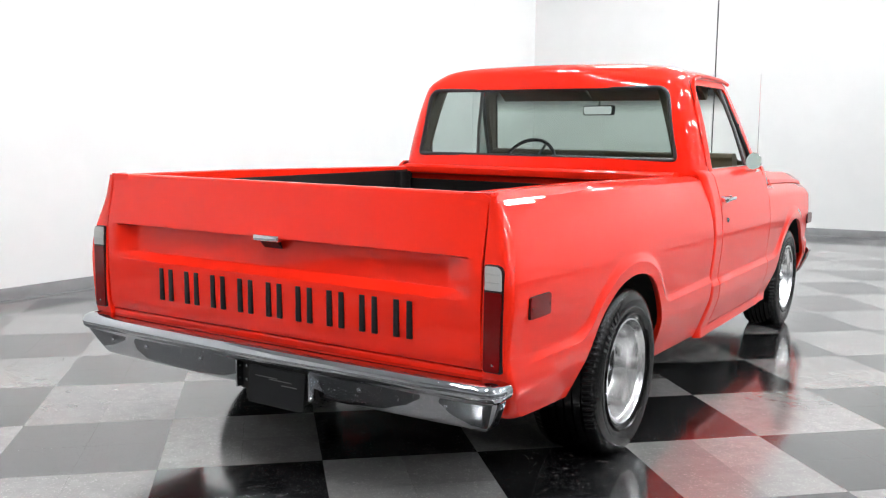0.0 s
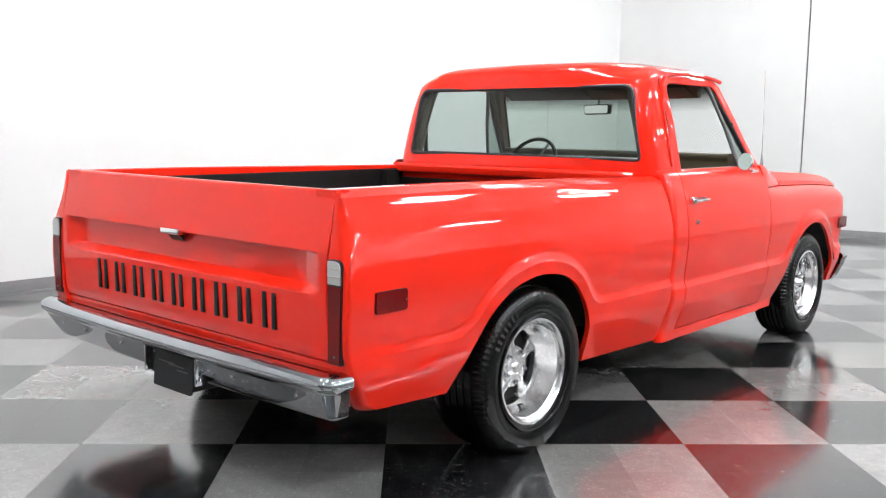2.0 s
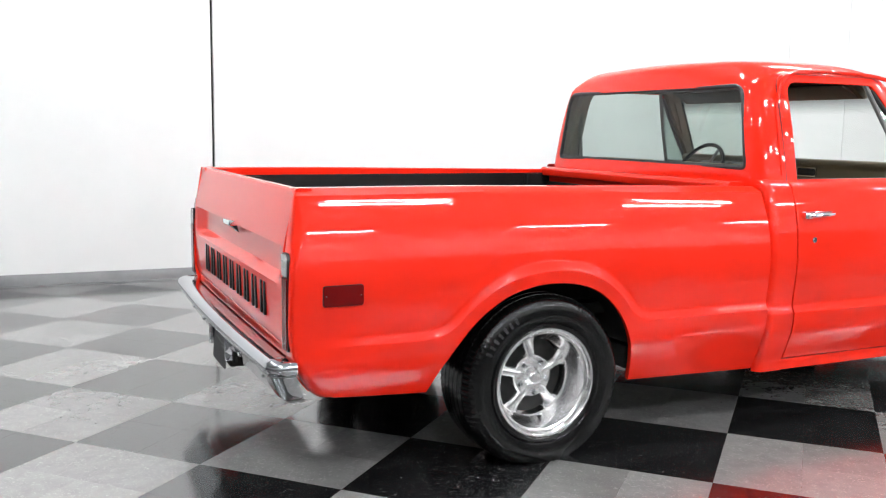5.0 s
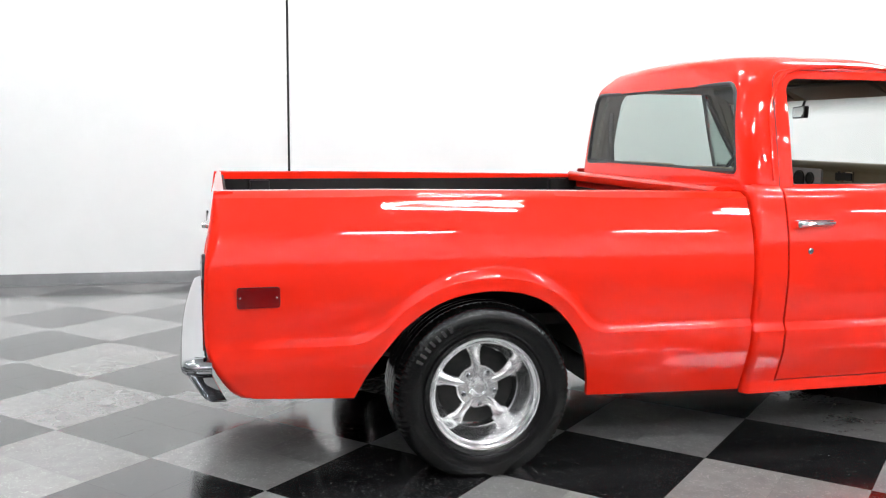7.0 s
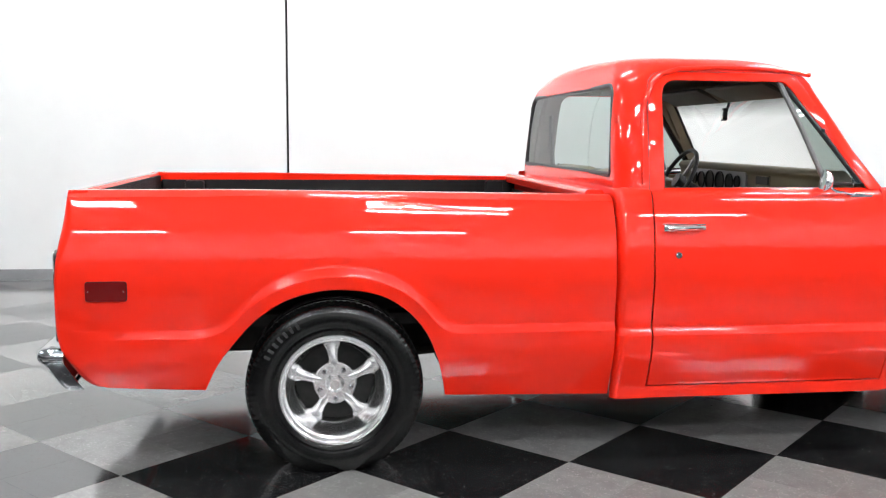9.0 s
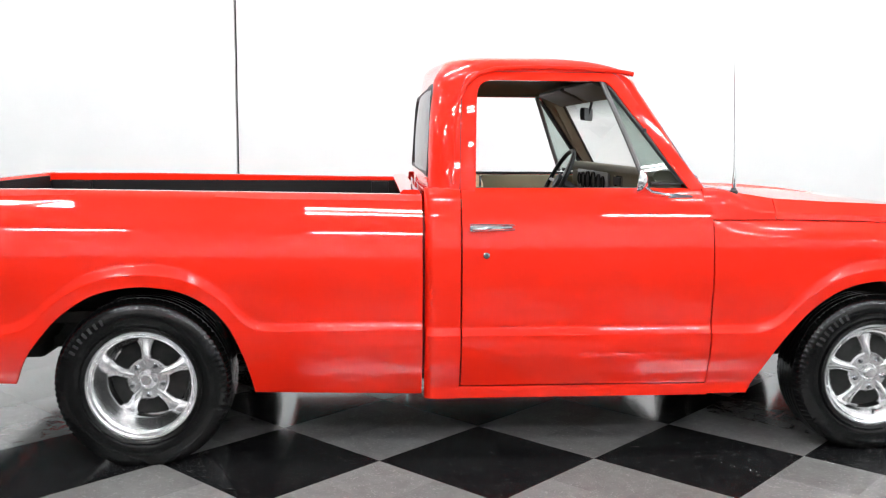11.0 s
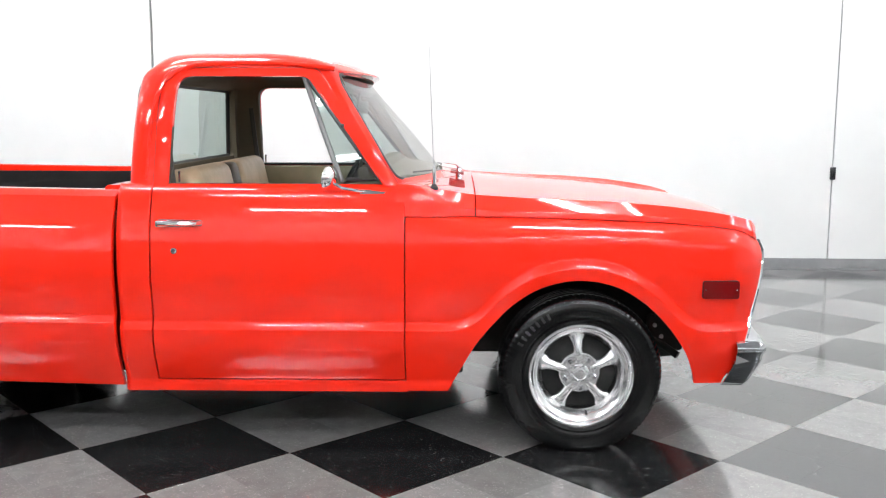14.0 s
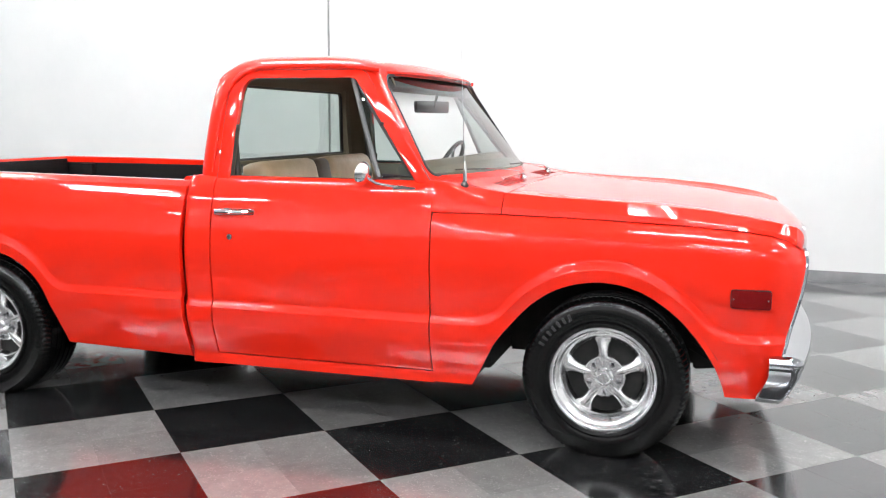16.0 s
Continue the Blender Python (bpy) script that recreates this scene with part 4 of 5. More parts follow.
DOOR_BACK, DOOR_FRONT, DOOR_LOW = 1.224, 2.224, 0.294
for s in (-1, 1):
    # corner pillar with a rounded rear edge
    rows = []
    zs = heights(1.15, 0.240, 1.082)
    ws = cab_widths(1.15, zs)
    for k in range(10):
        a = math.pi / 2 * k / 9
        r = 0.036
        rows.append([(1.077 + r * (1 - math.sin(a)), s * (w - r * (1 - math.cos(a))), z) for w, z in zip(ws, zs)])
    rows = rows[::-1] + [[(x, s * w, z) for w, z in zip(ws, zs)] for x in (1.13, 1.15, 1.18, 1.215)]
    rows += [[(p[0] + 0.0025, p[1] - s * 0.003, p[2]) for p in rows[-1]], [(p[0] + 0.002, p[1] - s * 0.03, p[2]) for p in rows[-1]]]
    bm = bmesh.new()
    rows_mesh(bm, rows)
    bmesh.ops.recalc_face_normals(bm, faces=bm.faces)
    part("cab_corner", bm, PAINT, truck)
    # jambs behind the door gaps
    part("door_jamb", block(bmesh.new(), (1.19, s * 0.80, 0.30), (1.235, s * 0.925, 1.0), 0.004), JAMB, truck)
    part("door_jamb", block(bmesh.new(), (2.205, s * 0.80, 0.30), (2.25, s * 0.925, 0.93), 0.004), JAMB, truck)
    # added filler that keeps the open gap between bed and cab dark
    part("gap_filler", block(bmesh.new(), (1.045, s * 0.80, 0.36), (1.10, s * 0.925, 0.97), 0.004), JAMB, truck)
    # sill
    bm = prism(bmesh.new(), [(s * (cab_width(0, z)), z) for z in steps(0.2885, 0.242, 12)] + [(s * 0.90, 0.236), (s * 0.86, 0.236), (s * 0.86, 0.2885)], 1.20, 2.235, "x")
    part("sill", bm, PAINT, truck)
    # ledge from the shoulder to the greenhouse
    bm = bmesh.new()
    rows_mesh(bm, [[(x, s * 0.887, 1.080), (x, s * 0.875, 1.083), (x, s * 0.84, 1.083)] for x in steps(1.11, 1.275, 4)])
    part("belt_ledge", bm, PAINT, truck)
    # door: skin, window frame, inside
    bm = skin(steps(DOOR_BACK, DOOR_FRONT, 24), lambda x: DOOR_LOW, lambda x: 1.082, cab_widths, s)
    door = part("door", bm, PAINT, truck, "red door with its window wound down")
    bm = bmesh.new()
    ring_out = rounded([(1.218, 1.068), (1.228, 1.39), (1.242, 1.545), (1.862, 1.545), (2.205, 1.078), (2.205, 1.068)], [0.004, 0.2, 0.26, 0.03, 0.004, 0.004], 7)
    ring_in = rounded([(1.280, 1.068), (1.288, 1.37), (1.297, 1.510), (1.825, 1.510), (2.140, 1.078), (2.140, 1.068)], [0.004, 0.2, 0.195, 0.03, 0.004, 0.004], 7)
    def lay(o, h):
        return [(x, s * (cab_y(max(z, 1.09)) + h), z) for x, z in o]
    a, b = len(ring_out), len(ring_in)
    rows_mesh(bm, [lay(ring_out, -0.015), lay(ring_out, 0.005), lay([(x + (p - x) * 0.08, z + (q - z) * 0.08) for (x, z), (p, q) in zip(ring_out, ring_in)], 0.008), lay([(x + (p - x) * 0.9, z + (q - z) * 0.9) for (x, z), (p, q) in zip(ring_out, ring_in)], 0.008), lay(ring_in, 0.004), lay(ring_in, -0.022)])
    bmesh.ops.recalc_face_normals(bm, faces=bm.faces)
    for f in bm.faces:
        f.material_index = 1 if abs(f.calc_center_median().y) < cab_y(max(1.09, f.calc_center_median().z)) - 0.012 else 0
    part("window_frame", bm, [PAINT, DASH], door)
    part("frame_seam", sweep(bmesh.new(), lay(ring_out, 0.0025), 0.003, 6), JAMB, door)
    part("belt_seal", block(bmesh.new(), (1.28, s * 0.855, 1.070), (2.14, s * 0.883, 1.0835), 0.003), RUBBER, door)
    bm = block(bmesh.new(), (1.24, s * 0.80, 0.36), (2.18, s * 0.845, 1.068), 0.012)
    block(bm, (1.50, s * 0.765, 0.80), (1.90, s * 0.80, 0.84), 0.01)
    part("door_panel", bm, TRIM, door, "tan door panel")
    # quarter light
    top, low = Vector((1.815, 0, 1.497)), Vector((1.975, 0, 1.085))
    bm = bmesh.new()
    def on(x, z, h=0.0):
        return (x, s * (cab_y(z) + h), z)
    sweep(bm, [on(1.808, 1.512, -0.012), on(1.895, 1.29, -0.012), on(1.972, 1.09, -0.012)], 0.011, 8)
    part("vent_post", bm, POST, door, "grey metal vent window post")
    bm = sweep(bmesh.new(), [on(1.834, 1.490, -0.012), on(1.965, 1.313, -0.012), on(2.122, 1.100, -0.012), on(1.99, 1.097, -0.012)], 0.0115, 8)
    part("vent_rubber", bm, RUBBER, door)
    bm = bmesh.new()
    rows_mesh(bm, [[on(1.822 + 0.161 * t, 1.494 - 0.402 * t, -0.014), on(1.832 + 0.290 * t, 1.494 - 0.402 * t, -0.014)] for t in steps(0, 1, 6)])
    o = part("vent_glass", bm, GLASS, door, "tinted vent window pane")
    o.visible_shadow = False
    part("vent_latch", block(bmesh.new(), (1.962, s * (cab_y(1.33) - 0.01), 1.305), (1.978, s * (cab_y(1.33) + 0.008), 1.322), 0.003), BLACK, door)
    # pull handle and lock
    w = cab_width(0, 0.93)
    bm = sweep(bmesh.new(), [(1.262, s * (w + 0.028), 0.932), (1.30, s * (w + 0.034), 0.934), (1.36, s * (w + 0.036), 0.935), (1.41, s * (w + 0.026), 0.935), (1.425, s * (w - 0.002), 0.934)], [0.008, 0.0105, 0.0095, 0.0085, 0.008], 10)
    hd = part("door_handle", bm, BRIGHT, door, "chrome door handle")
    part("handle_mount", block(bmesh.new(), (1.248, s * (w - 0.006), 0.917), (1.295, s * (w + 0.030), 0.945), 0.007, 3), BRIGHT, hd)
    part("handle_base", prism(bmesh.new(), rounded([(1.25, 0.915), (1.43, 0.922), (1.43, 0.945), (1.25, 0.948)], 0.01), s * (w - 0.01), s * (w + 0.003), "y"), CHROME, hd)
    w = cab_width(0, 0.824)
    part("door_lock", lathe(bmesh.new(), [(s * (w + 0.007), 0.0005), (s * (w + 0.007), 0.008), (s * (w + 0.004), 0.0125), (s * (w - 0.004), 0.0135)], 20, "y", (1.316, 0, 0.824)), CHROME, door)
    part("lock_knob", lathe(bmesh.new(), [(1.085, 0.004), (1.118, 0.004), (1.122, 0.0055), (1.128, 0.0055), (1.131, 0.001)], 10, "z", (1.305, s * 0.84, 0)), CHROME, door)
    # drip rail round the door top
    path = [(1.190, 1.10), (1.196, 1.25), (1.204, 1.36), (1.220, 1.430), (1.248, 1.492), (1.298, 1.534), (1.37, 1.556), (1.55, 1.564), (1.75, 1.560), (1.86, 1.552), (1.935, 1.540)]
    pts = []
    for i in range(41):
        t = i / 40 * (len(path) - 1)
        k = min(int(t), len(path) - 2)
        p = Vector(path[k]).lerp(Vector(path[k + 1]), t - k)
        pts.append((p.x, s * (cab_y(max(1.09, min(p.y, 1.545))) + (0.012 if p.y > 1.42 else 0.004)), p.y))
    part("drip_rail", sweep(bmesh.new(), pts, [0.004 + 0.006 * min(1, i / 18) for i in range(41)], 10), PAINT, truck)

# round-backed chrome mirror on the right door
mirror = part("door_mirror", sweep(bmesh.new(), [(2.09, -0.920, 1.056), (2.05, -0.935, 1.058), (1.98, -0.946, 1.070), (1.945, -0.948, 1.090)], 0.007, 10), BRIGHT, truck, "chrome door mirror on an arm")
part("mirror_base", prism(bmesh.new(), rounded([(2.045, 1.046), (2.145, 1.048), (2.15, 1.055), (2.07, 1.064)], 0.006), -0.934, -0.905, "y"), BRIGHT, mirror)
bm = lathe(bmesh.new(), [(0.035, 0.0005), (0.033, 0.018), (0.026, 0.034), (0.014, 0.046), (0.0, 0.0525), (-0.006, 0.053), (-0.008, 0.050), (-0.007, 0.0005)], 36, "x")
bmesh.ops.transform(bm, matrix=pose(1.925, -0.952, 1.110, 0, 9, -16) @ Matrix.Diagonal((0.95, 0.92, 0.94, 1)), verts=bm.verts)
part("mirror_head", bm, BRIGHT, mirror)

# ---- fenders, cowl, hood ----
NOSE = [(0.29, 3.51), (0.36, 3.548), (0.45, 3.588), (0.55, 3.612), (0.70, 3.650), (0.80, 3.664), (0.845, 3.660), (0.875, 3.640)]
HOODLINE = [(2.22, 0.955), (2.49, 0.953), (2.75, 0.948), (3.0, 0.941), (3.25, 0.931), (3.45, 0.917), (3.54, 0.904), (3.60, 0.885), (3.64, 0.855)]


def fender_widths(x, z, nose=None):
    """x is one place, or one for each height in nose, where the panel's end is raked."""
    at = np.full(len(z), x) if nose is None else nose
    w = widths(x, z, cabside_at, cabtuck_at, FRONT_ARCH, CAB_CREASE)
    k = np.maximum(0.0, 1 - (np.array([line(HOODLINE, q) for q in at]) - z) / 0.075)
    taper = 0.022 * np.maximum(0.0, (at - 2.23) / 1.35) ** 1.3
    # beside the door the shoulder stands wide, by the hood it rolls in
    roll = 0.008 + 0.042 * np.clip((at - 2.25) / 0.25, 0, 1)
    return w - taper - roll * k * k - 0.060 * np.maximum(0.0, (at - 3.40) / 0.22) ** 3


def fender_width(x, z):
    return float(fender_widths(x, np.array([z]))[0])


def fender(s):
    cols = steps(2.230, 2.395, 14) + [p[0] for p in FRONT_ARCH]
    rows = []
    for x in cols:
        z0 = 0.247 if x < 2.4 else line(FRONT_ARCH, x)
        zs = heights(x, z0, line(HOODLINE, x), FRONT_ARCH)
        rows.append([(x, w, z) for w, z in zip(fender_widths(x, zs), zs)])
    for q in steps(0, 1, 26)[1:]:
        x = 3.398 + 0.24 * q
        zs = heights(x, 0.282, line(HOODLINE, x), FRONT_ARCH)
        at = np.array([3.398 + (curve(NOSE, z) - 3.398) * q for z in zs])
        rows.append([(a, w, z) for a, w, z in zip(at, fender_widths(x, zs, at), zs)])
    out = []
    for col in rows:
        a, b = col[0], col[-1]
        out.append([(a[0], a[1] - 0.02, a[2] + 0.002), (a[0], a[1] - 0.005, a[2] - 0.002)] + col + [(b[0], b[1] - 0.003, b[2] + 0.001), (b[0], b[1] - 0.04, b[2] + 0.001)])
    first, last = out[0], out[-1]
    out = [[(p[0] + 0.002, p[1] - 0.02, p[2]) for p in first], [(p[0] - 0.001, p[1] - 0.003, p[2]) for p in first]] + out + [[(p[0] + 0.003, p[1] - 0.006, p[2]) for p in last], [(p[0] - 0.005, p[1] - 0.05, p[2]) for p in last]]
    bm = bmesh.new()
    rows_mesh(bm, [[(x, s * y, z) for x, y, z in r] for r in out])
    bmesh.ops.recalc_face_normals(bm, faces=bm.faces)
    return bm


for s in (-1, 1):
    part("front_fender", fender(s), PAINT, truck, "red front fender with a flared wheel opening")


# two long ridges carry the hood's flanks; between them it lies a little lower
RIDGE = [(2.20, 1.090), (2.28, 1.079), (2.38, 1.060), (2.506, 1.040), (2.733, 1.027), (3.067, 1.014), (3.30, 0.995), (3.46, 0.973), (3.56, 0.955), (3.62, 0.938)]
RIDGE_Y = 0.862


def deck_z(x, y, edge):
    """Height of the hood and cowl."""
    low, top = line(HOODLINE, x) + 0.0062, line(RIDGE, x)
    a, ridge = abs(y), min(RIDGE_Y, edge - 0.05)
    if a >= ridge:
        u = (edge - a) / (edge - ridge)
        # towards the door the flank swells into the body's shoulder
        k = max(0.0, min(1.0, (2.47 - x) / 0.20))
        k = k * k * (3 - 2 * k)
        full = 1 - (1 - min(1.0, u / 0.55)) ** 3
        return low + (top - low) * ((1 - k) * (0.24 * min(1.0, u / 0.10) + 0.76 * u) + k * full)
    dip = line([(2.2, 0.0), (2.5, 0.005), (3.0, 0.013), (3.45, 0.019), (3.62, 0.012)], x)
    v = min(1.0, (ridge - a) / 0.06)
    v = 0.5 * v + 0.5 * v * v * (3 - 2 * v)
    return top - dip * v + 0.012 * v * (1 - min(1.0, a / (ridge - 0.06)) ** 2)


def deck_edge(x):
    return fender_width(x, line(HOODLINE, x)) - 0.002


def deck_row(x, at=None):
    """Points across the hood at x."""
    e = deck_edge(x)
    ridge = min(RIDGE_Y, e - 0.05)
    half = [e - (e - ridge) * u for u in (0, 0.02, 0.05, 0.08, 0.11, 0.16, 0.3, 0.45, 0.6, 0.75, 0.88, 0.96)]
    half += [ridge - d for d in (-0.002, 0.002, 0.006, 0.018, 0.032, 0.046, 0.06, 0.09)] + [(ridge - 0.09) * (1 - i / 9) for i in range(1, 10)]
    return [(x, -y, deck_z(x, y, e)) for y in half] + [(x, y, deck_z(x, y, e)) for y in half[-2::-1]]


bm = bmesh.new()
rows = [deck_row(x) for x in steps(2.509, 3.62, 40)]
base = rows[-1]
e = deck_edge(3.62)
for k, (dx, dz) in enumerate(((0.018, -0.004), (0.036, -0.012), (0.058, -0.026), (0.078, -0.046), (0.092, -0.075), (0.095, -0.11))):
    rows.append([(3.62 + dx * (1.0 - 0.35 * (y / e) ** 2) - 0.03 * (y / e) ** 4 * k / 5, y * (1 - 0.010 * k), z + dz * (1 - 0.35 * abs(y / e) ** 3)) for x, y, z in base])
rows = [[(x - 0.001, y, z - 0.02) for x, y, z in rows[0]], [(x - 0.001, y, z - 0.003) for x, y, z in rows[0]]] + rows
rows = [[(r[0][0], r[0][1] + 0.03, r[0][2] - 0.001), (r[0][0], r[0][1] + 0.002, r[0][2] - 0.002)] + r + [(r[-1][0], r[-1][1] - 0.002, r[-1][2] - 0.002), (r[-1][0], r[-1][1] - 0.03, r[-1][2] - 0.001)] for r in rows]
rows_mesh(bm, rows)
bmesh.ops.recalc_face_normals(bm, faces=bm.faces)
hood = part("hood", bm, PAINT, truck, "closed red hood with two long ridges", 38)
emb = part("emblem", prism(bmesh.new(), rounded([(-0.10, 0.835), (0.10, 0.835), (0.10, 0.868), (-0.10, 0.868)], 0.012), 3.680, 3.722, "x"), CHROME, hood, "plain chrome emblem")

bm = bmesh.new()
rows = [[(x, y, z) for (_, y, z) in deck_row(max(x, 2.23))] if x < 2.23 else deck_row(x) for x in steps(2.19, 2.503, 13)]
rows = [[(x, y, z - 0.03) for x, y, z in rows[0]]] + rows + [[(x + 0.001, y, z - 0.003) for x, y, z in rows[-1]], [(x + 0.001, y, z - 0.02) for x, y, z in rows[-1]]]
rows = [[(r[0][0], r[0][1] + 0.03, r[0][2] - 0.001), (r[0][0], r[0][1] + 0.002, r[0][2] - 0.002)] + r + [(r[-1][0], r[-1][1] - 0.002, r[-1][2] - 0.002), (r[-1][0], r[-1][1] - 0.03, r[-1][2] - 0.001)] for r in rows]
rows_mesh(bm, rows)
bmesh.ops.recalc_face_normals(bm, faces=bm.faces)
cowl = part("cowl", bm, PAINT, truck, "red cowl panel with air slots")
for s in (-1, 1):
    for i in range(8):
        y = s * (0.24 + 0.05 * i)
        bm = bmesh.new()
        rows = []
        for x in steps(2.395, 2.465, 4):
            z = deck_z(x, y, deck_edge(x))
            rows.append([(x, y - 0.0035, z - 0.006), (x, y - 0.0035, z + 0.0022), (x, y + 0.0035, z + 0.0022), (x, y + 0.0035, z - 0.006)])
        rows_mesh(bm, rows)
        bmesh.ops.recalc_face_normals(bm, faces=bm.faces)
        part("air_slot", bm, JAMB, cowl)

# aerial on the right cowl
ez = deck_z(2.34, -0.868, deck_edge(2.34))
aerial = part("aerial", sweep(bmesh.new(), [(2.34, -0.868, ez + 0.03), (2.332, -0.868, ez + 0.25), (2.320, -0.868, ez + 0.56)], [0.002, 0.0014, 0.0009], 6), BRIGHT, truck, "thin chrome aerial")
part("aerial_base", lathe(bmesh.new(), [(ez - 0.01, 0.017), (ez + 0.004, 0.017), (ez + 0.012, 0.011), (ez + 0.02, 0.008)], 16, "z", (2.34, -0.868, 0)), RUBBER, aerial)
part("aerial_ferrule", lathe(bmesh.new(), [(ez + 0.018, 0.0095), (ez + 0.06, 0.0075), (ez + 0.10, 0.0035)], 12, "z", (2.34, -0.868, 0)), BRIGHT, aerial)

# wipers
for y0, y1 in ((-0.22, -0.68), (0.42, -0.06)):
    pts = [(screen_x(y, z) + 0.010, y, z) for y, z in ((y0, 1.106), (y0 + (y1 - y0) * 0.5, 1.114), (y1, 1.120))]
    wp = part("wiper", sweep(bmesh.new(), [(2.44, y0 + 0.06, 1.066), (2.425, y0 + 0.02, 1.095), tuple(Vector(pts[1]) + Vector((0.012, 0, 0.004)))], [0.004, 0.0028, 0.002], 8), CHROME, truck, "chrome wiper arm with a black blade")
    part("blade", sweep(bmesh.new(), pts, 0.0032, 6), RUBBER, wp)
    part("pivot", lathe(bmesh.new(), [(1.040, 0.018), (1.066, 0.017), (1.078, 0.012), (1.083, 0.001)], 14, "z", (2.44, y0 + 0.06, 0)), CHROME, wp)

# grille panel with chrome surround and lamps
bm = block(bmesh.new(), (3.50, -0.86, 0.40), (3.56, 0.86, 0.86), 0.01)
grille = part("grille", bm, BLACK, truck, "dark grille with chrome surround")
for z in steps(0.55, 0.78, 4):
    part("bar", block(bmesh.new(), (3.555, -0.60, z), (3.585, 0.60, z + 0.018), 0.005), CHROME, grille)
part("valance", block(bmesh.new(), (3.47, -0.86, 0.30), (3.575, 0.86, 0.43), 0.02), PAINT, grille)
for s in (-1, 1):
    pts = []
    for z in steps(0.47, 0.855, 10):
        x = curve(NOSE, z)
        pts.append((x + 0.006, s * (fender_width(x, z) - 0.012), z))
    part("surround", sweep(bmesh.new(), pts, 0.009, 8), CHROME, grille)
    bm = lathe(bmesh.new(), [(3.575, 0.105), (3.60, 0.105), (3.605, 0.098), (3.592, 0.09), (3.60, 0.05), (3.603, 0.0005)], 32, "x", (0, s * 0.74, 0.68))
    part("headlamp", bm, CLEAR, grille, "round clear headlamp")

# ---- inside the cab ----
def cushion(a, b, r):
    return block(bmesh.new(), a, b, r, 4)


seat = part("bench_seat", cushion((1.36, -0.66, 0.50), (1.88, 0.66, 0.74), 0.05), LEATHER, truck, "tan vinyl bench seat")
for y0, y1 in ((-0.68, -0.085), (0.085, 0.68)):
    bm = block(bmesh.new(), (-0.08, y0, 0.0), (0.08, y1, 0.53), 0.055, 4, None)
    bmesh.ops.transform(bm, matrix=pose(1.36, 0, 0.61, 0, -12, 0), verts=bm.verts)
    part("backrest", bm, LEATHER, seat)
bm = block(bmesh.new(), (-0.07, -0.08, 0.0), (0.075, 0.08, 0.52), 0.035, 3)
bmesh.ops.transform(bm, matrix=pose(1.36, 0, 0.61, 0, -12, 0), verts=bm.verts)
part("armrest", bm, BROWN, seat, "dark brown centre rest")
bm = prism(bmesh.new(), rounded([(2.035, 0.80), (2.035, 1.105), (2.02, 1.125), (2.035, 1.148), (2.10, 1.150), (2.13, 1.12), (2.16, 1.05), (2.16, 0.80)], 0.012), -0.80, 0.80, "y")
dash = part("dashboard", bm, DASHTAN, truck, "olive tan dashboard with round gauges")
bm = prism(bmesh.new(), rounded([(-0.06, 0.99), (0.62, 0.99), (0.62, 1.112), (-0.06, 1.112)], 0.02), 2.024, 2.05, "x")
cover = bmesh.new()
rows_mesh(cover, [[(2.085, y, 1.142), (2.11, y, 1.125), (screen_x(y, 1.11) - 0.030, y, 1.108), (screen_x(y, 1.11) - 0.028, y, 1.09)] for y in steps(-0.80, 0.80, 16)])
bmesh.ops.recalc_face_normals(cover, faces=cover.faces)
part("dash_top", cover, DASHTAN, dash)
cluster = part("gauge_cluster", bm, SATIN, dash, "grey metal gauge cluster")
for y, z, r in ((0.03, 1.06, 0.028), (0.12, 1.055, 0.04), (0.235, 1.055, 0.048), (0.36, 1.055, 0.048), (0.47, 1.055, 0.04), (0.56, 1.06, 0.028)):
    part("gauge", lathe(bmesh.new(), [(2.024, r + 0.006), (2.017, r + 0.004), (2.019, r), (2.0235, r - 0.003), (2.0235, 0.0005)], 24, "x", (0, y, z)), BLACK, cluster)
part("vent_grille", prism(bmesh.new(), rounded([(-0.295, 1.055), (-0.165, 1.055), (-0.165, 1.105), (-0.295, 1.105)], 0.008), 2.026, 2.05, "x"), CHROME, dash)
part("vent_dark", prism(bmesh.new(), rounded([(-0.289, 1.061), (-0.171, 1.061), (-0.171, 1.099), (-0.289, 1.099)], 0.006), 2.022, 2.05, "x"), BLACK, dash)
tilt = pose(1.87, 0.45, 1.052, 0, -62, 0)
bm = sweep(bmesh.new(), [tilt @ Vector((0.180 * math.cos(a), 0.180 * math.sin(a), 0)) for a in [2 * math.pi * i / 40 for i in range(40)]], 0.012, 8, closed=True)
sw = part("steering_wheel", bm, BLACK, truck, "black steering wheel")
for a in (90, 210, 330):
    part("spoke", sweep(bmesh.new(), [tilt @ Vector((0.177 * math.cos(radians(a)), 0.177 * math.sin(radians(a)), 0)), tilt @ Vector((0.03 * math.cos(radians(a)), 0.03 * math.sin(radians(a)), -0.02))], 0.009, 6), SATIN, sw)
part("horn_cap", sweep(bmesh.new(), [tilt @ Vector((0, 0, -0.035)), tilt @ Vector((0, 0, 0.005))], [0.045, 0.04], 20), BLACK, sw)
part("column", sweep(bmesh.new(), [tilt @ Vector((0, 0, -0.01)), tilt @ Vector((0, 0, -0.32))], 0.028, 14), BLACK, sw)
turn = pose(1.925, 0.0, 0.022, 0, 0, -22)
bm = prism(bmesh.new(), rounded([(-0.125, 1.345), (0.125, 1.345), (0.13, 1.405), (-0.13, 1.405)], 0.018), -0.010, 0.010, "x")
bmesh.ops.transform(bm, matrix=turn, verts=bm.verts)
rear_mirror = part("rear_mirror", bm, BLACK, truck, "black inside mirror on a stalk")
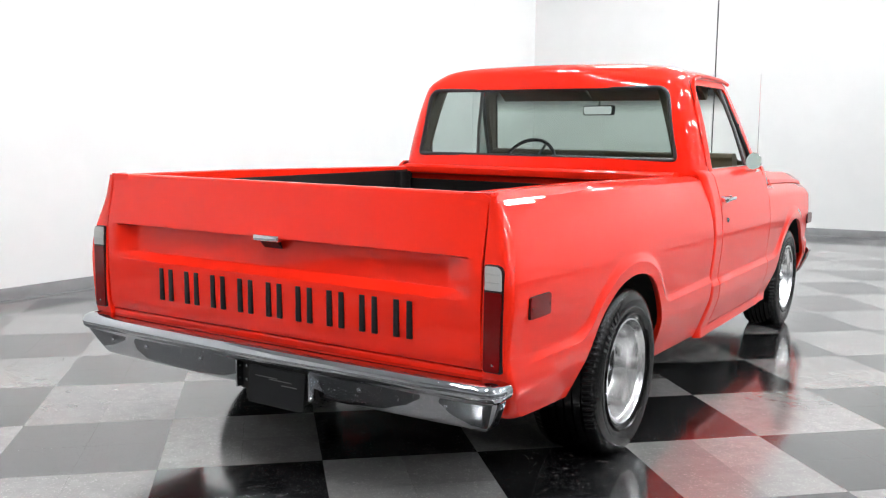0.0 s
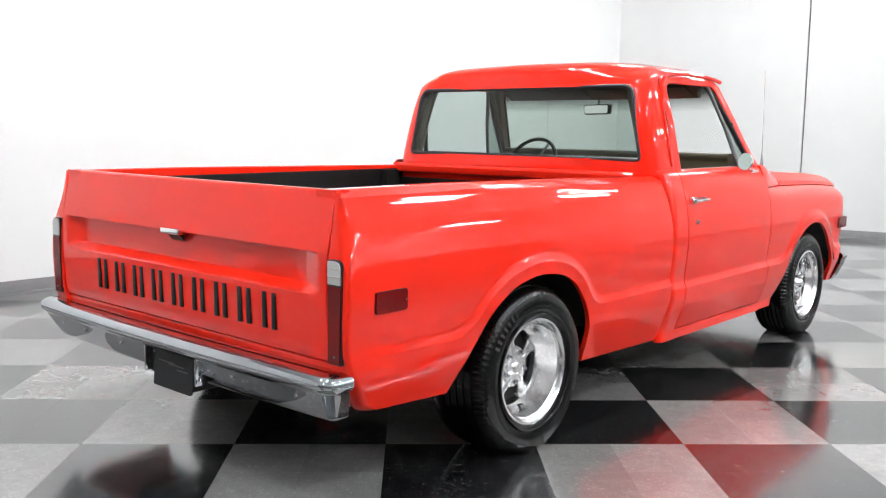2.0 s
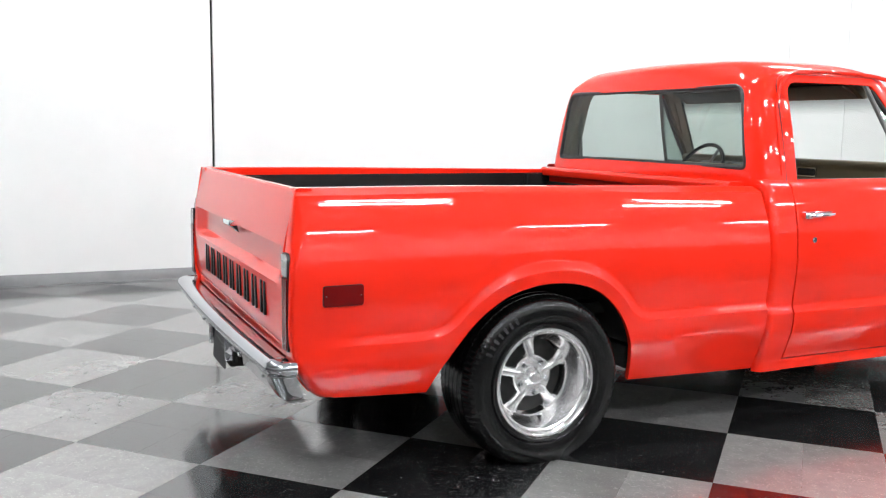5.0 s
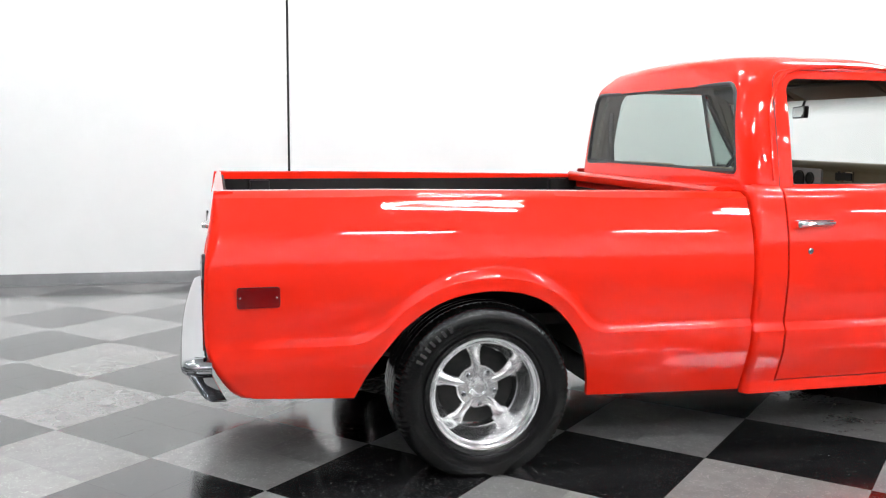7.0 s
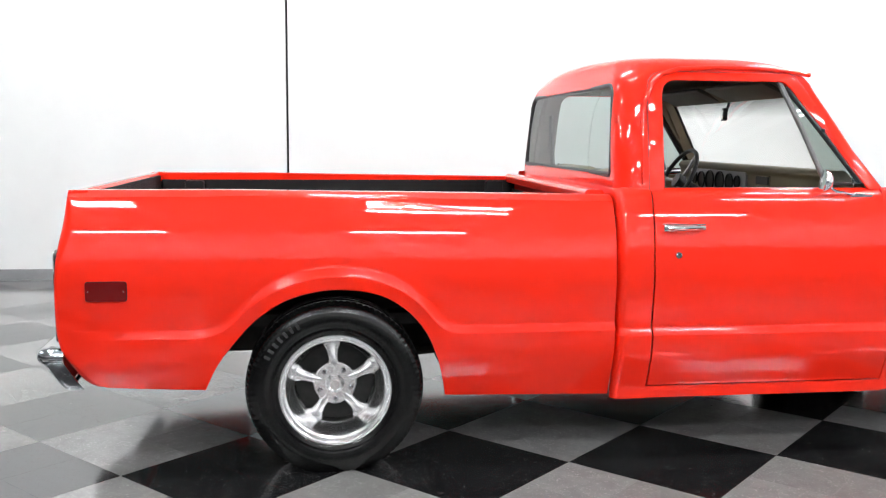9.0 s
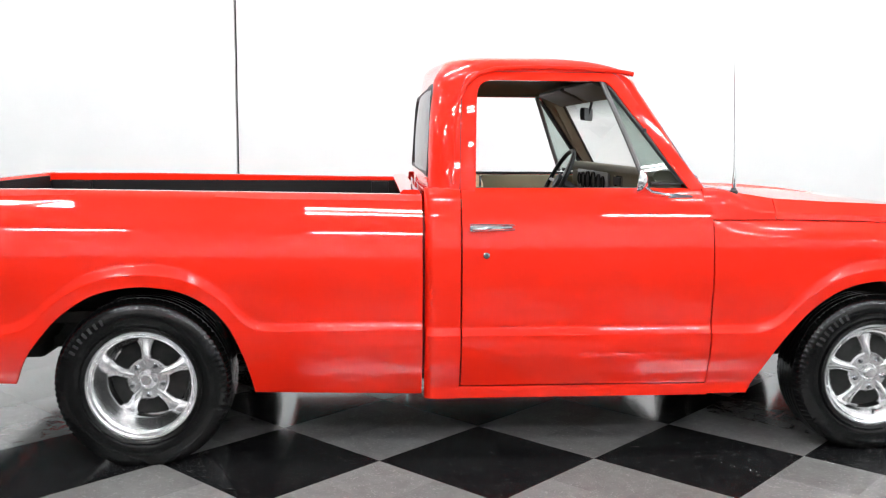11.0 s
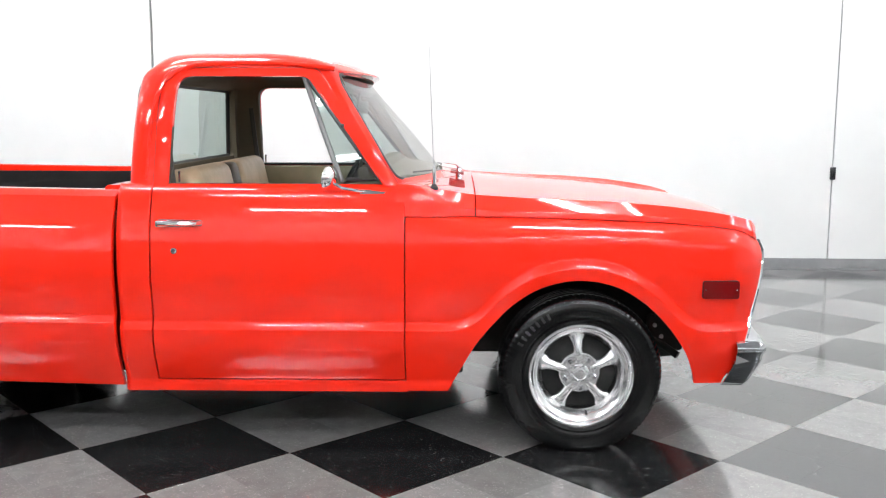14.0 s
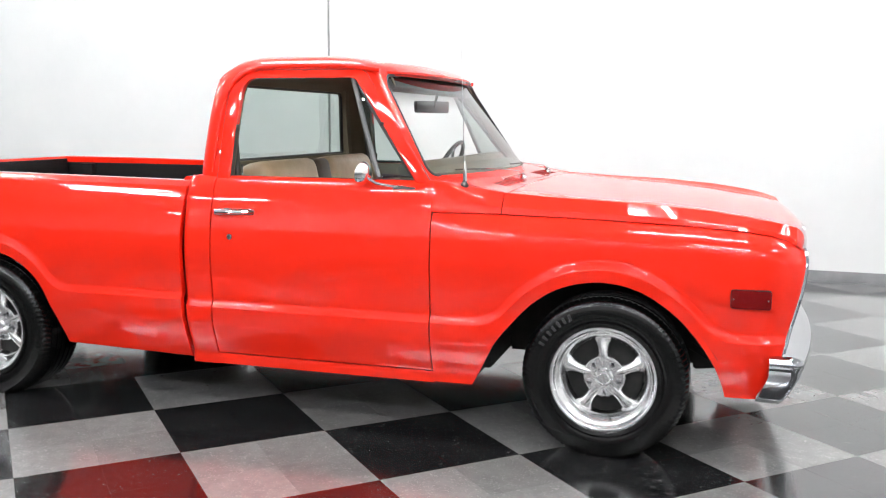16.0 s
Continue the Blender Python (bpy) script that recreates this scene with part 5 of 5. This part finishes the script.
bm = prism(bmesh.new(), rounded([(-0.117, 1.351), (0.117, 1.351), (0.121, 1.399), (-0.121, 1.399)], 0.015), -0.0135, -0.009, "x")
bmesh.ops.transform(bm, matrix=turn, verts=bm.verts)
part("mirror_glass", bm, MIRROR, rear_mirror)
part("stalk", sweep(bmesh.new(), [(1.932, 0.01, 1.39), (1.95, 0.005, 1.45), (1.955, 0, 1.525)], 0.007, 8), BLACK, rear_mirror)
for y0, y1 in ((-0.64, -0.04), (0.04, 0.64)):
    bm = block(bmesh.new(), (0, y0, -0.010), (0.145, y1, 0.010), 0.009, 3)
    bmesh.ops.transform(bm, matrix=pose(1.80, 0, 1.520, 0, 23, 0), verts=bm.verts)
    part("sun_visor", bm, DASH, truck, "dark padded sun visor")
bm = block(bmesh.new(), (1.12, -0.85, 0.42), (2.30, 0.85, 0.47), 0.01)
part("cab_floor", bm, DASH, truck)
bm = prism(bmesh.new(), rounded([(1.80, 1.535), (1.94, 1.525), (1.965, 1.475), (1.93, 1.452), (1.86, 1.50)], 0.012), -0.66, 0.66, "y")
part("header_trim", bm, HEADLINER, truck)
part("firewall", block(bmesh.new(), (2.20, -0.84, 0.42), (2.22, 0.84, 0.98)), DASH, truck)
part("back_trim", block(bmesh.new(), (1.118, -0.84, 0.47), (1.13, 0.84, 1.10), 0.004), HEADLINER, truck)
for s in (-1, 1):
    bm = bmesh.new()
    rows = []
    for z in steps(1.06, 1.50, 8):
        w = cab_y(z)
        rows.append([(back_x(w - 0.10, z) + 0.045, s * (w - 0.10), z), (back_x(w - 0.10, z) + 0.065, s * (w - 0.10), z), (back_x(w - 0.15, z) + 0.065, s * (w - 0.15), z), (back_x(w - 0.15, z) + 0.045, s * (w - 0.15), z)])
    vs = rows_mesh(bm, rows, close_v=True)
    bm.faces.new(vs[0])
    bm.faces.new(vs[-1])
    bmesh.ops.recalc_face_normals(bm, faces=bm.faces)
    part("corner_trim", bm, HEADLINER, truck, "dark tan corner trim")
    part("seat_belt", sweep(bmesh.new(), [(1.24, s * 0.78, 1.40), (1.25, s * 0.80, 1.25), (1.27, s * 0.81, 1.05), (1.30, s * 0.80, 0.80)], 0.014, 6), DASH, truck, "dark seat belt at the pillar")

# ---- underside ----
for s in (-1, 1):
    bm = block(bmesh.new(), (-0.95, s * 0.40, 0.36), (3.45, s * 0.46, 0.47), 0.008)
    part("frame_rail", bm, UNDER, truck, "black frame rail")
    # unseen panel added behind the front wheel to cut light from the far side
    part("light_stop", block(bmesh.new(), (2.40, s * 0.46, 0.29), (2.425, s * 0.935, 0.88), 0.004), UNDER, truck)
    # dark linings of the wheel openings
    for xc, arch in ((0.0, REAR_ARCH), (2.9, FRONT_ARCH)):
        bm = bmesh.new()
        pts = [(xc + (x - xc) * 1.03, z + 0.025) for x, z in arch if z > 0.40]
        rows_mesh(bm, [[(x, s * 0.975, z) for x, z in pts], [(x, s * 0.50, z) for x, z in pts]])
        rows_mesh(bm, [[(x, s * 0.50, z) for x, z in pts], [(x, s * 0.50, min(z, 0.535) if xc < 1 else 0.30) for x, z in pts]])
        part("wheel_lining", bm, UNDER, truck, "dark lining of the wheel opening")
    part("exhaust", sweep(bmesh.new(), [(0.55, s * 0.55, 0.30), (1.2, s * 0.50, 0.27), (2.2, s * 0.35, 0.30)], 0.03, 12), UNDER, truck, "dark exhaust pipe")
    part("rear_spring", sweep(bmesh.new(), [(-0.35, s * 0.52, 0.40), (0.0, s * 0.52, 0.33), (0.6, s * 0.50, 0.38)], 0.022, 8), UNDER, truck)
    part("control_arm", sweep(bmesh.new(), [(2.85, s * 0.40, 0.33), (2.93, s * 0.74, 0.26)], 0.03, 10), UNDER, truck)
for s in (-1, 1):
    bm = bmesh.new()
    prism(bm, rounded([(3.27, 0.30), (3.39, 0.315), (3.40, 0.40), (3.36, 0.48), (3.27, 0.50)], 0.02), s * 0.57, s * 0.60, "y")
    sweep(bm, [(3.26, s * 0.60, 0.40), (3.34, s * 0.62, 0.36), (3.39, s * 0.66, 0.33)], 0.016, 10)
    part("stabiliser_bracket", bm, UNDER, truck, "black suspension bracket in the wheel opening")
    for x, z in ((3.30, 0.45), (3.33, 0.40), (3.345, 0.355)):
        part("bolt_head", lathe(bmesh.new(), [(s * 0.612, 0.0005), (s * 0.611, 0.008), (s * 0.598, 0.010)], 8, "y", (x, 0, z)), SATIN, truck)
part("rear_axle", sweep(bmesh.new(), [(0, -0.70, 0.34), (0, -0.18, 0.34), (0, -0.1, 0.34), (0, 0.1, 0.34), (0, 0.18, 0.34), (0, 0.70, 0.34)], [0.04, 0.045, 0.13, 0.13, 0.045, 0.04], 16), UNDER, truck, "black rear axle")
# unseen slab, added to stop light leaking through beneath the cab
part("under_slab", block(bmesh.new(), (0.43, -0.86, 0.30), (2.46, 0.86, 0.40), 0.01), UNDER, truck, "unseen black slab added to block light under the cab")
# unseen block, added so that less light reaches the floor below the bed
part("under_bed_block", block(bmesh.new(), (-0.88, -0.56, 0.33), (-0.52, 0.56, 0.53), 0.04, 3), UNDER, truck, "unseen black block added to deepen the shade under the bed")
part("gearbox", block(bmesh.new(), (1.5, -0.16, 0.27), (2.8, 0.16, 0.50), 0.04), UNDER, truck)
part("crossmember", block(bmesh.new(), (2.82, -0.44, 0.27), (2.98, 0.44, 0.36), 0.02), UNDER, truck)
part("bed_underside", block(bmesh.new(), (-0.90, -0.82, 0.54), (1.04, 0.82, 0.585)), UNDER, truck)
part("engine_bay", block(bmesh.new(), (2.40, -0.48, 0.30), (3.46, 0.48, 0.86), 0.02), UNDER, truck)
part("hitch_receiver", block(bmesh.new(), (-1.06, -0.16, 0.28), (-0.90, 0.08, 0.36), 0.01), UNDER, truck, "black tow hitch under the bumper")


# ---- floor tiles: a foot square, laid in chequers two by two ----
FOOT = 0.3048
room_inv, truck_inv = ROOM.inverted(), TRUCK.inverted()
floor = thing("floor", "glossy chequered floor of grey and black speckled vinyl tiles", "floor", Matrix.Identity(4), kind="structure")


def tile_mesh(name, material):
    bm = bmesh.new()
    g, b = FOOT / 2 - 0.0001, 0.0003
    rows_mesh(bm, [[(-g, -g, -0.004), (g, -g, -0.004), (g, g, -0.004), (-g, g, -0.004)], [(-g, -g, -b), (g, -g, -b), (g, g, -b), (-g, g, -b)], [(-g + b, -g + b, 0), (g - b, -g + b, 0), (g - b, g - b, 0), (-g + b, g - b, 0)]], close_v=True)
    bm.verts.ensure_lookup_table()
    bm.faces.new(bm.verts[8:12])
    me = bpy.data.meshes.new(name)
    bm.to_mesh(me)
    bm.free()
    me.materials.append(material)
    return me


near = {0: tile_mesh("tile", DARK_A), 1: tile_mesh("tile", GREY_A)}
rest = {0: ([], []), 1: ([], [])}
for i in range(-52, 46):
    for j in range(-52, 46):
        p = Vector(((i + 0.5) * FOOT, (j + 0.5) * FOOT, 0))
        r = room_inv @ p
        if not (BACK_X - 0.15 < r.x < WALL_X + 0.15 + 0.215 * (WALL_Y - r.y) and BACK_Y - 0.15 < r.y < WALL_Y + 0.15):
            continue
        kind = (i // 2 + j // 2) % 2
        q = truck_inv @ p
        if -2.2 < q.x < 4.6 and -3.3 < q.y < 0.5:
            o = new("tile", near[kind])
            o.parent = floor
            o.location = p
        else:
            vs, fs = rest[kind]
            n = len(vs)
            for v in near[kind].vertices:
                vs.append(tuple(v.co + p))
            for f in near[kind].polygons:
                fs.append([n + k for k in f.vertices])
for kind, name, mat in ((0, "black_tiles", DARK_B), (1, "grey_tiles", GREY_B)):
    me = bpy.data.meshes.new(name)
    me.from_pydata(rest[kind][0], [], rest[kind][1])
    me.materials.append(mat)
    o = new(name, me)
    o.parent = floor
    o["kind"] = "stuff"
bm = block(bmesh.new(), (BACK_X - THICK, BACK_Y - THICK, -0.12), (WALL_X + 3.0, WALL_Y + THICK, -0.0045))
o = part("subfloor", bm, UNDER, floor)
o.matrix_local = ROOM
